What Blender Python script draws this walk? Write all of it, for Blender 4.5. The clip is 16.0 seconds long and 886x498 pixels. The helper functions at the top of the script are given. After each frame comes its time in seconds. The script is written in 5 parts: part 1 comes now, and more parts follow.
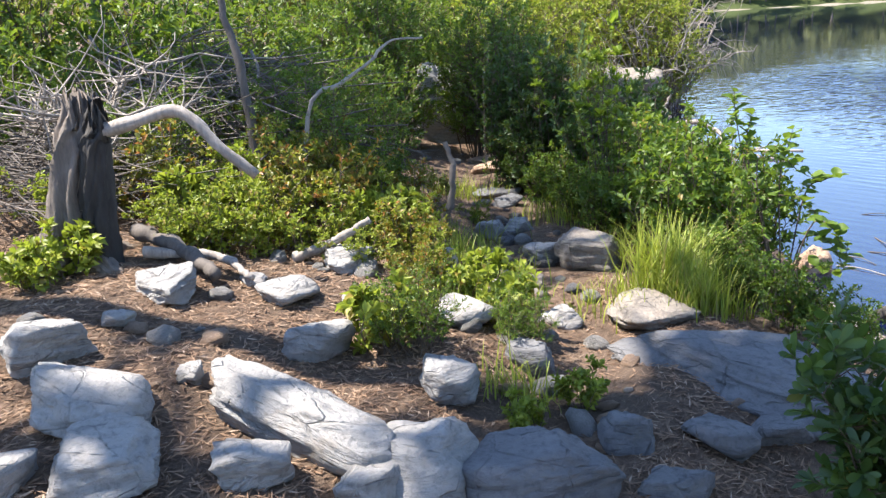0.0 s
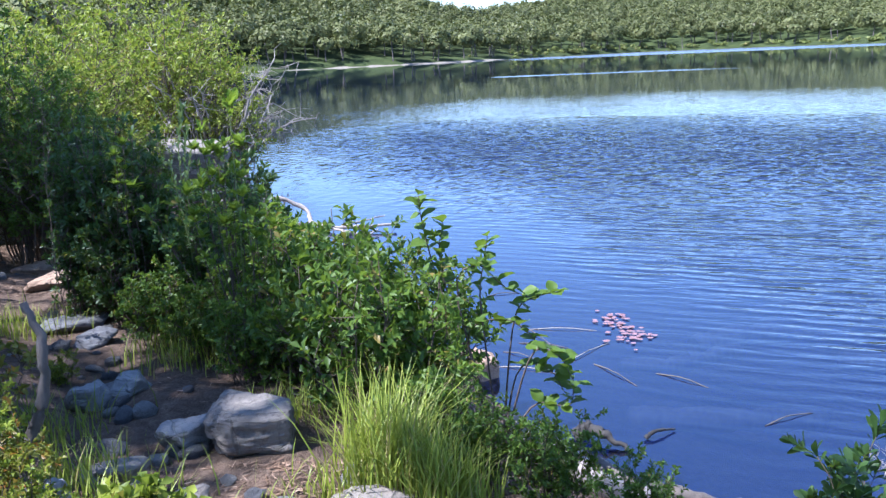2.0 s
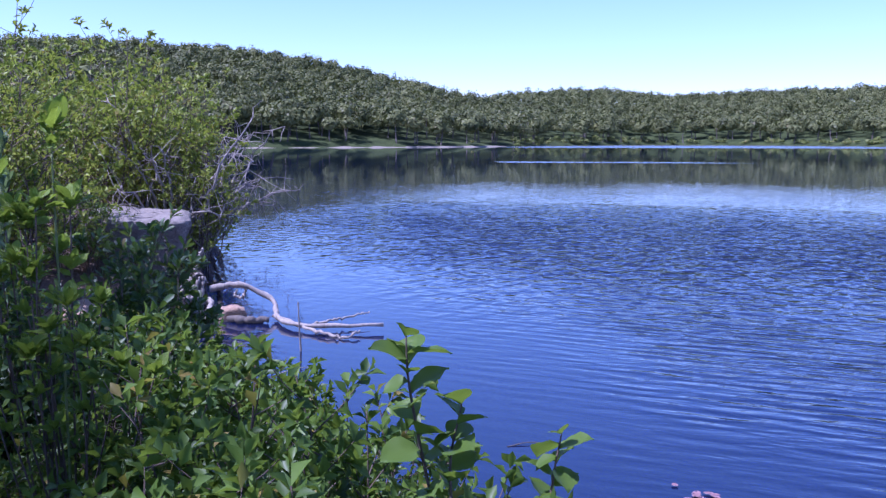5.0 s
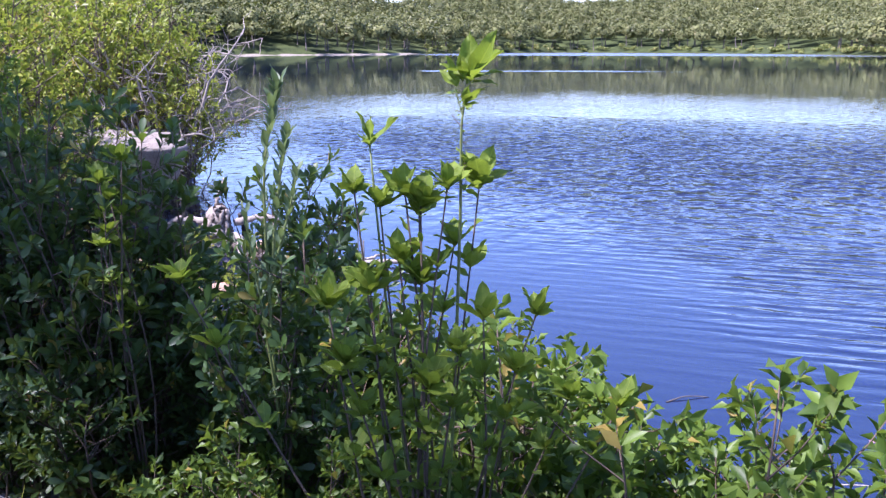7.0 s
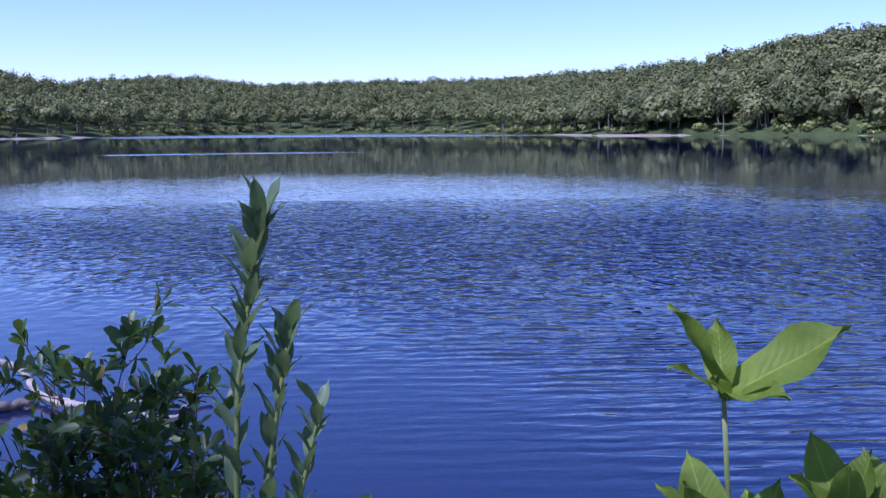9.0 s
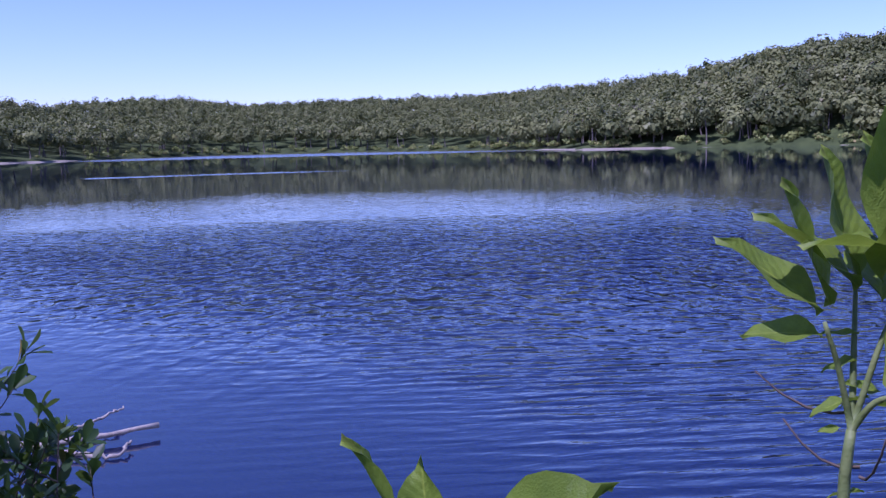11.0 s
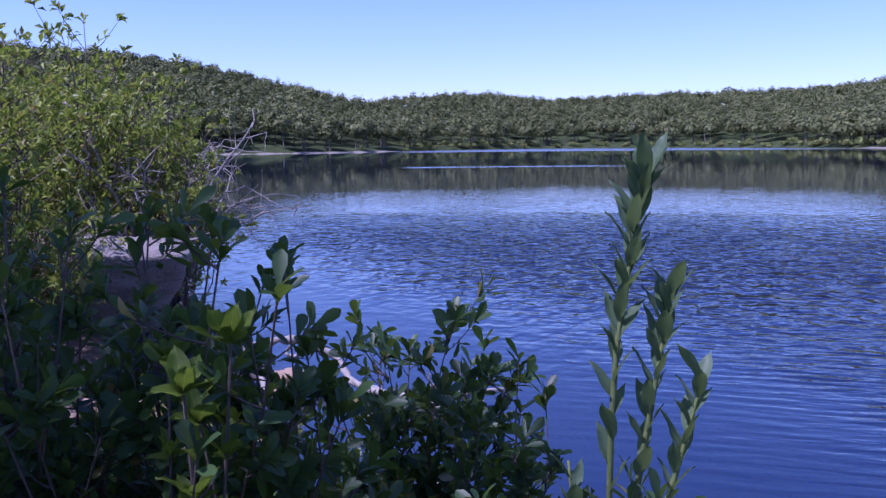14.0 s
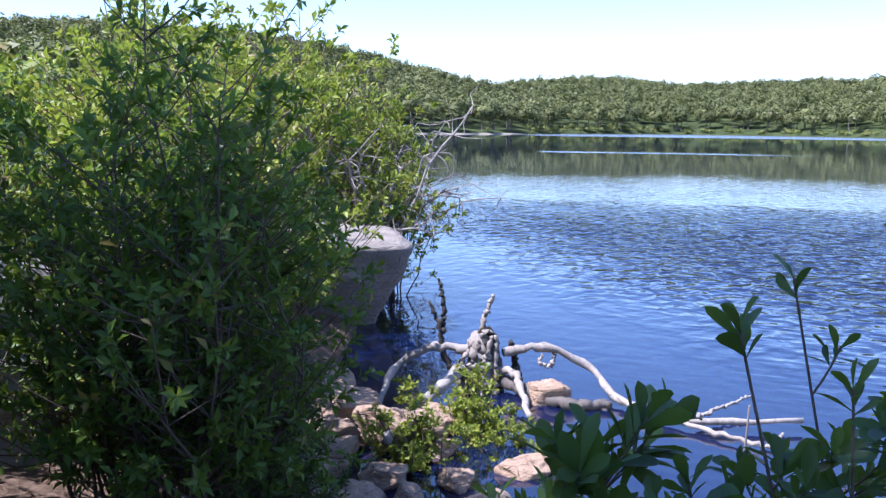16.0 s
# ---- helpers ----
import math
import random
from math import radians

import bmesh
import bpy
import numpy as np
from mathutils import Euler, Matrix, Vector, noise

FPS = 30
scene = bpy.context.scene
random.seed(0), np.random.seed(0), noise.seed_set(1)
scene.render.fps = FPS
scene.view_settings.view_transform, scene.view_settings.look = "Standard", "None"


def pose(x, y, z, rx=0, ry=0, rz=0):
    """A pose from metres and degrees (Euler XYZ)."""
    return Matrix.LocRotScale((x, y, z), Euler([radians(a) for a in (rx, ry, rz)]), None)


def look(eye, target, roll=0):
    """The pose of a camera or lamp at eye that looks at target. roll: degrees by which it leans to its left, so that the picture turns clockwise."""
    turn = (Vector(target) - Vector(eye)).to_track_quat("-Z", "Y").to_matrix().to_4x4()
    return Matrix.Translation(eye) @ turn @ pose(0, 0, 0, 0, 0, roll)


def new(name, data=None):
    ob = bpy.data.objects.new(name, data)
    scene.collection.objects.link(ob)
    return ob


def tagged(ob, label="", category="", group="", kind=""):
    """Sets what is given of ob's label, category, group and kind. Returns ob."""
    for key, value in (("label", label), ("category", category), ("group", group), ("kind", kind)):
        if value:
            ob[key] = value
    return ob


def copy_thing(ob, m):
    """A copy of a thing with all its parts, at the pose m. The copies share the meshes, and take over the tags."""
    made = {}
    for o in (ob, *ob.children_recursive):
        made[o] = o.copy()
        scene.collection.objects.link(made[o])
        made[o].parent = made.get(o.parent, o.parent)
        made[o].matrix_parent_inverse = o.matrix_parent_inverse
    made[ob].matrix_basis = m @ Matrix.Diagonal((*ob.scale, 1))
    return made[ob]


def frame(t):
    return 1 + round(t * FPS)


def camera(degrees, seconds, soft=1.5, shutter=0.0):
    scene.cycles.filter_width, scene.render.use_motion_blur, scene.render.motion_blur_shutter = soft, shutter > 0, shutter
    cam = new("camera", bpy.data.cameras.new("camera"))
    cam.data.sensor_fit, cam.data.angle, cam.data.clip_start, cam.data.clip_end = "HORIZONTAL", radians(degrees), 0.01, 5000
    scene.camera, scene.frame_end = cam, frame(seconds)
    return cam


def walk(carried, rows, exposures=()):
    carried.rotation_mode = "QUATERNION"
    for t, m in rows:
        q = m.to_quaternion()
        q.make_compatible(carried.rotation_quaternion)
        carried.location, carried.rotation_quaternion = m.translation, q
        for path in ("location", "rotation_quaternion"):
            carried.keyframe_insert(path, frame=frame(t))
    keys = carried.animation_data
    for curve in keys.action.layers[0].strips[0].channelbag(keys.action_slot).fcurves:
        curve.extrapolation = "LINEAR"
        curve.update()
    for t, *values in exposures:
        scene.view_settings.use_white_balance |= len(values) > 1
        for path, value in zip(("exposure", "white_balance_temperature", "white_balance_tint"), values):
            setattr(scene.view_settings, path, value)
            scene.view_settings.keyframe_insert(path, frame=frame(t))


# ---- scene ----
def turned(heading, tilt, roll):
    """A camera's turn: degrees east of north, up, and lean."""
    return pose(0, 0, 0, 90, 0, -heading) @ pose(0, 0, 0, tilt) @ pose(0, 0, 0, 0, 0, roll)


cam = camera(53.4, 16.0, 1.4)
PATH = [
    (0, look((2.001, -0.910, 1.844), (0.965, 0.724, 1.336), -3.2)),
    (0.2, look((1.870, -0.790, 1.868), (0.956, 0.916, 1.367), -3.2)),
    (0.5, look((1.674, -0.673, 1.915), (0.956, 1.132, 1.440), -3.4)),
    (1, look((1.424, -0.321, 1.950), (0.947, 1.580, 1.553), -4.3)),
    (1.5, look((1.244, -0.032, 1.959), (0.922, 1.899, 1.550), -4.4)),
    (2, look((1.053, 0.289, 1.949), (0.970, 2.240, 1.519), -2.5)),
    (2.5, look((1.030, 0.654, 1.834), (1.093, 2.616, 1.449), -1.3)),
    (3, look((1.033, 0.987, 1.838), (1.262, 2.949, 1.529), -1.1)),
    (3.5, look((1.098, 1.290, 1.797), (1.356, 3.242, 1.447), 0.3)),
    (4, look((1.183, 1.672, 1.786), (1.418, 3.617, 1.384), 0.1)),
    (4.5, look((1.115, 2.041, 1.728), (1.373, 3.996, 1.393), 0.6)),
    (5, look((0.922, 2.472, 1.717), (0.850, 4.455, 1.472), 0.0)),
    (5.2, pose(0.805, 2.600, 1.730) @ turned(-5.66, -6.23, 0.00)),
    (6.2, pose(0.130, 2.960, 1.785) @ turned(0.36, -9.51, 0.00)),
    (7.3, pose(-0.470, 3.200, 1.810) @ turned(7.30, -13.30, 0.00)),
    (7.5, pose(-0.540, 3.360, 1.810) @ turned(10.46, -12.08, -0.08)),
    (7.8, pose(-0.636, 3.636, 1.810) @ turned(12.27, -9.87, 0.22)),
    (8, pose(-0.700, 3.820, 1.810) @ turned(13.14, -8.79, 0.58)),
    (8.5, pose(-0.820, 4.210, 1.810) @ turned(20.29, -7.65, 1.50)),
    (8.7, pose(-0.820, 4.280, 1.810) @ turned(23.50, -7.98, 0.00)),
    (9.7, pose(-0.660, 4.420, 1.810) @ turned(23.96, -7.48, -0.55)),
    (11, pose(-0.510, 4.490, 1.810) @ turned(24.64, -6.73, -1.35)),
    (11.5, pose(-0.493, 4.463, 1.810) @ turned(25.30, -6.11, -1.53)),
    (12, pose(-0.477, 4.437, 1.810) @ turned(25.59, -6.14, -1.85)),
    (12.5, pose(-0.460, 4.410, 1.810) @ turned(25.41, -6.57, -1.79)),
    (13, pose(-0.470, 4.410, 1.795) @ turned(23.90, -6.56, -1.54)),
    (13.5, pose(-0.532, 4.417, 1.765) @ turned(16.02, -6.87, -0.89)),
    (13.75, pose(-0.662, 4.408, 1.750) @ turned(10.74, -6.82, -0.72)),
    (14, pose(-0.890, 4.400, 1.750) @ turned(5.45, -6.76, -0.56)),
    (14.25, pose(-1.040, 4.400, 1.760) @ turned(2.70, -6.98, -0.72)),
    (14.5, pose(-1.170, 4.410, 1.770) @ turned(-0.05, -7.19, -0.88)),
    (15, pose(-1.349, 4.531, 1.799) @ turned(-4.57, -8.24, -1.40)),
    (15.2, pose(-1.420, 4.580, 1.810) @ turned(-6.10, -8.85, -2.04)),
    (15.5, pose(-1.600, 4.760, 1.810) @ turned(-4.27, -7.43, -1.02)),
    (15.7, pose(-1.720, 4.880, 1.810) @ turned(-3.43, -9.23, 0.03)),
    (16, pose(-1.900, 5.020, 1.810) @ turned(-2.26, -7.92, 0.68)),
]
walk(cam, PATH, [
    (0.0, 1.85, 6600, 14), (0.5, 2.05, 6400, 14), (1.5, 1.78, 5550, 18), (2.5, 1.35, 5150, 20), (3.5, 1.03, 4900, 22), (4.5, 0.85, 4950, 40), (5.0, 0.85, 4850, 46), (7.3, 1.75, 5650, 38), (8.5, 0.75, 4900, 40), (11.0, 0.35, 4950, 56), (13.5, 0.35, 4950, 56),
    (14.5, 0.62, 4880, 46), (15.3, 1.2, 5300, 30), (16.0, 1.4, 5400, 25),
])

# ---- light ----
SUN_TURN, SUN_HEIGHT = 252.0, 60.0  # compass bearing and height of the sun, degrees
world = bpy.data.worlds.new("world")
scene.world = world
world.use_nodes = True
sky = world.node_tree.nodes.new("ShaderNodeTexSky")
sky.sky_type, sky.sun_disc = "NISHITA", False
sky.sun_elevation, sky.sun_rotation = radians(SUN_HEIGHT), radians(SUN_TURN)
sky.air_density, sky.dust_density, sky.ozone_density = 1.0, 0.12, 3.5
world.node_tree.nodes["Background"].inputs[1].default_value = 0.112
world.node_tree.links.new(sky.outputs[0], world.node_tree.nodes["Background"].inputs[0])
sun = new("sun", bpy.data.lights.new("sun", "SUN"))
sun.data.energy, sun.data.angle, sun.data.color = 5.0, radians(0.53), (1.0, 0.95, 0.86)
_a, _h = radians(SUN_TURN), radians(SUN_HEIGHT)
sun.matrix_world = look((0, 0, 0), (-math.sin(_a) * math.cos(_h), -math.cos(_a) * math.cos(_h), -math.sin(_h)))


# ---- materials ----
class Nodes:
    """A small wrapper that builds a node material."""

    def __init__(self, name):
        self.mat = bpy.data.materials.new(name)
        self.mat.use_nodes = True
        self.tree = self.mat.node_tree
        self.tree.nodes.clear()
        self.out = self.tree.nodes.new("ShaderNodeOutputMaterial")

    def add(self, kind, ins=(), operation="", data_type="", blend_type="", feature=""):
        node = self.tree.nodes.new("ShaderNode" + kind)
        if operation:
            node.operation = operation
        if data_type:
            node.data_type, node.blend_type = data_type, blend_type
        if feature:
            node.feature = feature
        for key, value in dict(ins).items():
            if isinstance(value, bpy.types.NodeSocket):
                self.tree.links.new(value, node.inputs[key])
            else:
                node.inputs[key].default_value = value
        return node

    def at(self, scale=(1, 1, 1)):
        geo = self.add("NewGeometry")
        return self.add("Mapping", {"Vector": geo.outputs["Position"], "Scale": scale}).outputs[0]

    def along(self, angle, scale):
        """Places on the ground turned by an angle, then stretched."""
        spun = self.add("Mapping", {"Vector": self.at(), "Rotation": (0, 0, radians(angle))}).outputs[0]
        return self.add("Mapping", {"Vector": spun, "Scale": scale}).outputs[0]

    def local(self):
        return self.add("TexCoord").outputs["Object"]

    def noise(self, where, scale, detail=5, rough=0.6, twist=0.0):
        return self.add("TexNoise", {"Vector": where, "Scale": scale, "Detail": detail, "Roughness": rough, "Distortion": twist}).outputs[0]

    def ramp(self, value, *stops):
        node = self.add("ValToRGB", {"Fac": value})
        bar = node.color_ramp.elements
        while len(bar) < len(stops):
            bar.new(0.5)
        for e, (p, c) in zip(bar, stops):
            e.position, e.color = p, (*c, 1) if len(c) == 3 else c
        return node.outputs[0]

    def mix(self, fac, a, b, blend="MIX"):
        node = self.add("Mix", {0: fac}, data_type="RGBA", blend_type=blend)
        for i, v in ((6, a), (7, b)):
            if isinstance(v, bpy.types.NodeSocket):
                self.tree.links.new(v, node.inputs[i])
            else:
                node.inputs[i].default_value = (*v, 1)
        return node.outputs[2]

    def sum(self, a, b, op="ADD"):
        return self.add("Math", {0: a, 1: b}, operation=op).outputs[0]

    def bump(self, value, strength, distance):
        return self.add("Bump", {"Height": value, "Strength": strength, "Distance": distance}).outputs[0]

    def principled(self, **ins):
        return self.add("BsdfPrincipled", {k.replace("_", " "): v for k, v in ins.items()})

    def done(self, shader):
        self.tree.links.new(shader.outputs[0], self.out.inputs[0])
        return self.mat


def g3(v):
    return (v, v, v)


def leaf_material(name, dark, light, odd=(0.3, 0.22, 0.05), oddness=0.04, glow=0.42, gloss=0.35, patch=2.2, veins=False, crown=0.0):
    n = Nodes(name)
    r = n.add("NewGeometry").outputs["Random Per Island"]
    big = n.noise(n.at(), patch, 3)
    fac = n.sum(n.sum(r, 0.6, "MULTIPLY"), n.sum(big, 0.6, "MULTIPLY"))
    if crown:  # each tree of a wood has its own tone
        cell = n.add("TexVoronoi", {"Vector": n.at((1, 1, 0.4)), "Scale": crown}).outputs["Color"]
        fac = n.sum(n.sum(n.sum(r, 0.25, "MULTIPLY"), n.sum(big, 0.4, "MULTIPLY")), n.sum(n.add("SeparateXYZ", {0: cell}).outputs[0], 0.5, "MULTIPLY"))
    col = n.ramp(fac, (0.25, dark), (0.8, light))
    tired = n.ramp(n.sum(n.sum(r, 17.3, "MULTIPLY"), 1.0, "MODULO"), (0.0, g3(0)), (1 - oddness, g3(0)), (1 - oddness * 0.5, g3(1)))
    col = n.mix(tired, col, odd)
    vein = n.noise(n.local(), 90, 2)
    col = n.mix(0.12, col, n.ramp(vein, (0.3, g3(0.01)), (0.7, light)))
    nrm = n.bump(vein, 0.15, 0.002)
    if veins:  # side veins run obliquely from the midrib, in the leaf's own length
        lx, ly, _ = n.add("SeparateXYZ", {0: n.local()}).outputs
        across = n.add("Math", {0: ly}, operation="ABSOLUTE").outputs[0]
        lines = n.add("Math", {0: n.sum(n.sum(lx, n.sum(across, 1.1, "MULTIPLY"), "SUBTRACT"), 75.0, "MULTIPLY")}, operation="SINE").outputs[0]
        rib = n.ramp(across, (0.0, g3(1)), (0.012, g3(0)))
        col = n.mix(n.ramp(lines, (0.6, g3(0)), (1.0, g3(0.05))), col, light)
        col = n.mix(rib, col, (light[0] * 1.5, light[1] * 1.3, light[2] * 1.6))
        col = n.mix(n.ramp(n.noise(n.local(), 9, 5), (0.45, g3(0)), (0.75, g3(0.45))), col, dark)
        nrm = n.bump(n.sum(n.sum(lines, 0.2, "MULTIPLY"), vein), 0.3, 0.010)
    skin = n.principled(Base_Color=col, Roughness=0.45, Specular_IOR_Level=gloss, Normal=nrm)
    lit = n.mix(0.5, col, (0.16, 0.22, 0.012))
    thin = n.add("BsdfTranslucent", {"Color": lit})
    return n.done(n.add("MixShader", {0: glow, 1: skin.outputs[0], 2: thin.outputs[0]}))


def wood_material(name, dark, light, grain=60, scale=(1, 1, 0.12), rough=0.85, bump=0.6):
    n = Nodes(name)
    where = n.add("Mapping", {"Vector": n.local(), "Scale": scale}).outputs[0]
    fine, broad = n.noise(where, grain, 6, 0.7), n.noise(n.local(), 5, 4)
    fac = n.sum(n.sum(fine, 0.7, "MULTIPLY"), n.sum(broad, 0.5, "MULTIPLY"))
    col = n.ramp(fac, (0.35, dark), (0.8, light))
    return n.done(n.principled(Base_Color=col, Roughness=rough, Normal=n.bump(fine, bump, 0.01)))


def rock_material(name, dark, light, stain, moss=0.0):
    n = Nodes(name)
    where = n.local()
    broad, fine = n.noise(where, 3.5, 6, 0.6, 0.4), n.noise(where, 38, 8, 0.7)
    lay = n.noise(n.add("Mapping", {"Vector": where, "Scale": (2, 2, 14)}).outputs[0], 2.2, 6, 0.65, 0.8)
    col = n.ramp(n.sum(n.sum(broad, 0.6, "MULTIPLY"), n.sum(lay, 0.4, "MULTIPLY")), (0.30, dark), (0.42, tuple(0.75 * q for q in light)), (0.62, light), (0.8, tuple(0.85 * q for q in light)))
    col = n.mix(n.ramp(fine, (0.34, g3(0.5)), (0.5, g3(0))), col, dark)
    col = n.mix(n.ramp(n.noise(where, 6, 4, 0.7), (0.58, g3(0)), (0.72, g3(0.6))), col, stain)
    crack = n.add("TexVoronoi", {"Vector": n.add("Mapping", {"Vector": where, "Scale": (1, 1.6, 2.4)}).outputs[0], "Scale": 3.2}, feature="DISTANCE_TO_EDGE").outputs[0]
    line = n.ramp(n.sum(crack, n.sum(n.noise(where, 12, 3), 0.12, "MULTIPLY")), (0.055, g3(0)), (0.075, g3(1)))
    col = n.mix(n.ramp(line, (0.0, g3(0.22)), (1.0, g3(0))), col, tuple(0.6 * q for q in dark))
    wob = n.sum(n.sum(n.sum(fine, 0.35, "MULTIPLY"), n.sum(lay, 0.8, "MULTIPLY")), n.sum(line, 0.22, "MULTIPLY"))
    return n.done(n.principled(Base_Color=col, Roughness=0.88, Normal=n.bump(wob, 1.0, 0.045)))


def ground_material():
    n = Nodes("needle_and_leaf_litter_soil")
    where = n.at()
    a, b, c = n.noise(where, 1.3, 6, 0.62), n.noise(where, 14, 6, 0.7, 0.5), n.noise(where, 95, 6, 0.75)
    streak = n.noise(n.at((60, 17, 20)), 1.0, 4, 0.7, 1.5)
    col = n.ramp(b, (0.3, (0.07, 0.045, 0.03)), (0.5, (0.17, 0.115, 0.08)), (0.72, (0.31, 0.225, 0.16)))
    col = n.mix(n.ramp(streak, (0.5, g3(0)), (0.68, g3(0.75))), col, (0.36, 0.25, 0.17))
    col = n.mix(n.ramp(a, (0.42, g3(0)), (0.62, g3(0.55))), col, (0.11, 0.085, 0.065))
    col = n.mix(n.ramp(c, (0.35, g3(0.5)), (0.6, g3(0))), col, (0.05, 0.035, 0.025))
    far = n.ramp(n.sum(n.add("SeparateXYZ", {0: where}).outputs[1], 100.0, "DIVIDE"), (0.3, g3(0)), (0.6, g3(1)))
    col = n.mix(far, col, n.ramp(n.noise(where, 0.2, 6), (0.3, (0.02, 0.03, 0.01)), (0.7, (0.06, 0.08, 0.025))))
    wob = n.sum(n.sum(b, c), streak)
    return n.done(n.principled(Base_Color=col, Roughness=0.95, Specular_IOR_Level=0.15, Normal=n.bump(wob, 0.8, 0.03)))


def plain(name, dark, light, scale=20, rough=0.8, bump=0.3):
    n = Nodes(name)
    v = n.noise(n.local(), scale, 6, 0.65)
    return n.done(n.principled(Base_Color=n.ramp(v, (0.3, dark), (0.7, light)), Roughness=rough, Normal=n.bump(v, bump, 0.01)))


def water_material():
    n = Nodes("lake_water")
    where = n.at()
    x, y, _ = n.add("SeparateXYZ", {0: where}).outputs
    # how far out on the lake: a breeze band between two calm ones
    far = n.add("VectorMath", {0: where, 1: (0.0, 2.0, 0.0)}, operation="DISTANCE").outputs["Value"]
    out = n.sum(n.sum(far, n.sum(n.noise(n.at((0.16, 0.16, 1)), 1.0, 4, 0.6), 6.0, "MULTIPLY")), 3.0, "SUBTRACT")
    gone = n.ramp(n.sum(out, 80.0, "DIVIDE"), (0.225, g3(1.0)), (0.265, g3(0.45)), (0.31, g3(0.06)), (0.5, g3(0.008)), (1.0, g3(0.005)))
    # the lee of the bank stays smooth
    lee = n.sum(n.sum(n.sum(x, n.sum(y, 0.32, "MULTIPLY")), -4.45), n.sum(n.noise(n.at((0.4, 0.25, 1)), 1.0, 3), 2.0, "MULTIPLY"))
    open_ = n.ramp(n.sum(lee, 10.0, "DIVIDE"), (0.0, g3(0.05)), (0.10, g3(0.2)), (0.32, g3(0.9)), (1.0, g3(1.0)))
    gust = n.ramp(n.noise(n.at((0.5, 0.3, 1)), 1.0, 3), (0.3, g3(0.65)), (0.6, g3(1.0)))
    band = n.sum(n.sum(gone, open_, "MULTIPLY"), gust, "MULTIPLY")
    crest = n.noise(n.along(20, (2.4, 9.0, 1)), 1.0, 2, 0.45, 0.5)
    chop = n.noise(n.along(24, (5.2, 3.6, 1)), 1.0, 1.5, 0.4, 0.4)
    fine = n.noise(n.at((3, 9, 1)), 2.2, 2)
    off = n.ramp(n.sum(out, 40.0, "DIVIDE"), (0.20, g3(0)), (0.34, g3(1)))
    rows = n.add("TexWave", {"Vector": n.along(22, (0.55, 1, 1)), "Scale": 1.75, "Distortion": 3.4, "Detail": 2.0, "Detail Scale": 1.4})
    rows.bands_direction = "Y"
    crest = n.sum(n.sum(crest, 0.22, "MULTIPLY"), n.sum(rows.outputs["Fac"], 0.055, "MULTIPLY"))
    long = n.sum(crest, n.sum(1.0, n.sum(off, 0.8, "MULTIPLY"), "SUBTRACT"), "MULTIPLY")
    wave = n.sum(n.sum(long, n.sum(n.sum(chop, 1.6, "MULTIPLY"), off, "MULTIPLY")), n.sum(fine, 0.04, "MULTIPLY"))
    nrm = n.add("Bump", {"Height": n.sum(wave, band, "MULTIPLY"), "Strength": 1.0, "Distance": 0.15}).outputs[0]
    edge = n.add("Fresnel", {"IOR": 1.8, "Normal": nrm}).outputs[0]
    # cat's-paws: a thin streak on the open lake and ruffled water along the far shore
    ragged = n.sum(far, n.sum(n.noise(n.at((0.05, 0.3, 1)), 1.0, 3), 6.0, "MULTIPLY"))
    streak = n.ramp(n.sum(ragged, 100.0, "DIVIDE"), (0.72, g3(0)), (0.735, g3(1)), (0.75, g3(1)), (0.765, g3(0)))
    streak = n.sum(streak, n.ramp(n.sum(x, 40.0, "DIVIDE"), (0.05, g3(0)), (0.08, g3(1)), (0.45, g3(1)), (0.6, g3(0))), "MULTIPLY")
    shore = n.sum(n.ramp(n.sum(far, 400.0, "DIVIDE"), (0.46, g3(0)), (0.54, g3(1))), n.ramp(n.sum(x, 40.0, "DIVIDE"), (0.1, g3(0)), (0.3, g3(1))), "MULTIPLY")
    paw = n.add("Math", {0: streak, 1: shore}, operation="MAXIMUM").outputs[0]
    shine = n.add("BsdfGlossy", {"Color": (0.97, 0.98, 1.0, 1), "Roughness": n.sum(n.sum(paw, 0.19, "MULTIPLY"), 0.015), "Normal": nrm})
    clear = n.add("BsdfTransparent", {"Color": (0.40, 0.50, 0.70, 1)})
    body = n.add("BsdfDiffuse", {"Color": (0.004, 0.011, 0.058, 1)})
    deep = n.add("MixShader", {0: 0.5, 1: clear.outputs[0], 2: body.outputs[0]})
    return n.done(n.add("MixShader", {0: edge, 1: deep.outputs[0], 2: shine.outputs[0]}))


M_GROUND, M_WATER = ground_material(), water_material()
M_ROCK = rock_material("pale_grey_quartzite", (0.09, 0.09, 0.092), (0.36, 0.345, 0.32), (0.25, 0.205, 0.155))
# Darker, bluer copy of the pale rock: tree shade is put into the colour.
M_ROCK_SHADE_BLUE = rock_material("shade_blue_grey_rock", (0.055, 0.058, 0.064), (0.18, 0.18, 0.182), (0.14, 0.125, 0.10))
M_ROCK_RED = rock_material("rust_stained_rock", (0.16, 0.10, 0.07), (0.44, 0.30, 0.20), (0.5, 0.42, 0.33))
M_BOULDER = rock_material("brown_grey_boulder", (0.05, 0.042, 0.036), (0.28, 0.245, 0.205), (0.2, 0.15, 0.11))
M_SAND = plain("pale_sand", (0.14, 0.12, 0.09), (0.25, 0.22, 0.17), 3)
M_BARK = wood_material("grey_brown_bark", (0.035, 0.03, 0.026), (0.20, 0.165, 0.135), 34, bump=1.0)
M_STEM = wood_material("brown_twig_bark", (0.045, 0.032, 0.022), (0.14, 0.10, 0.07), 70)
M_GREENSTEM = plain("green_stem", (0.09, 0.13, 0.03), (0.17, 0.20, 0.06), 40, 0.6)
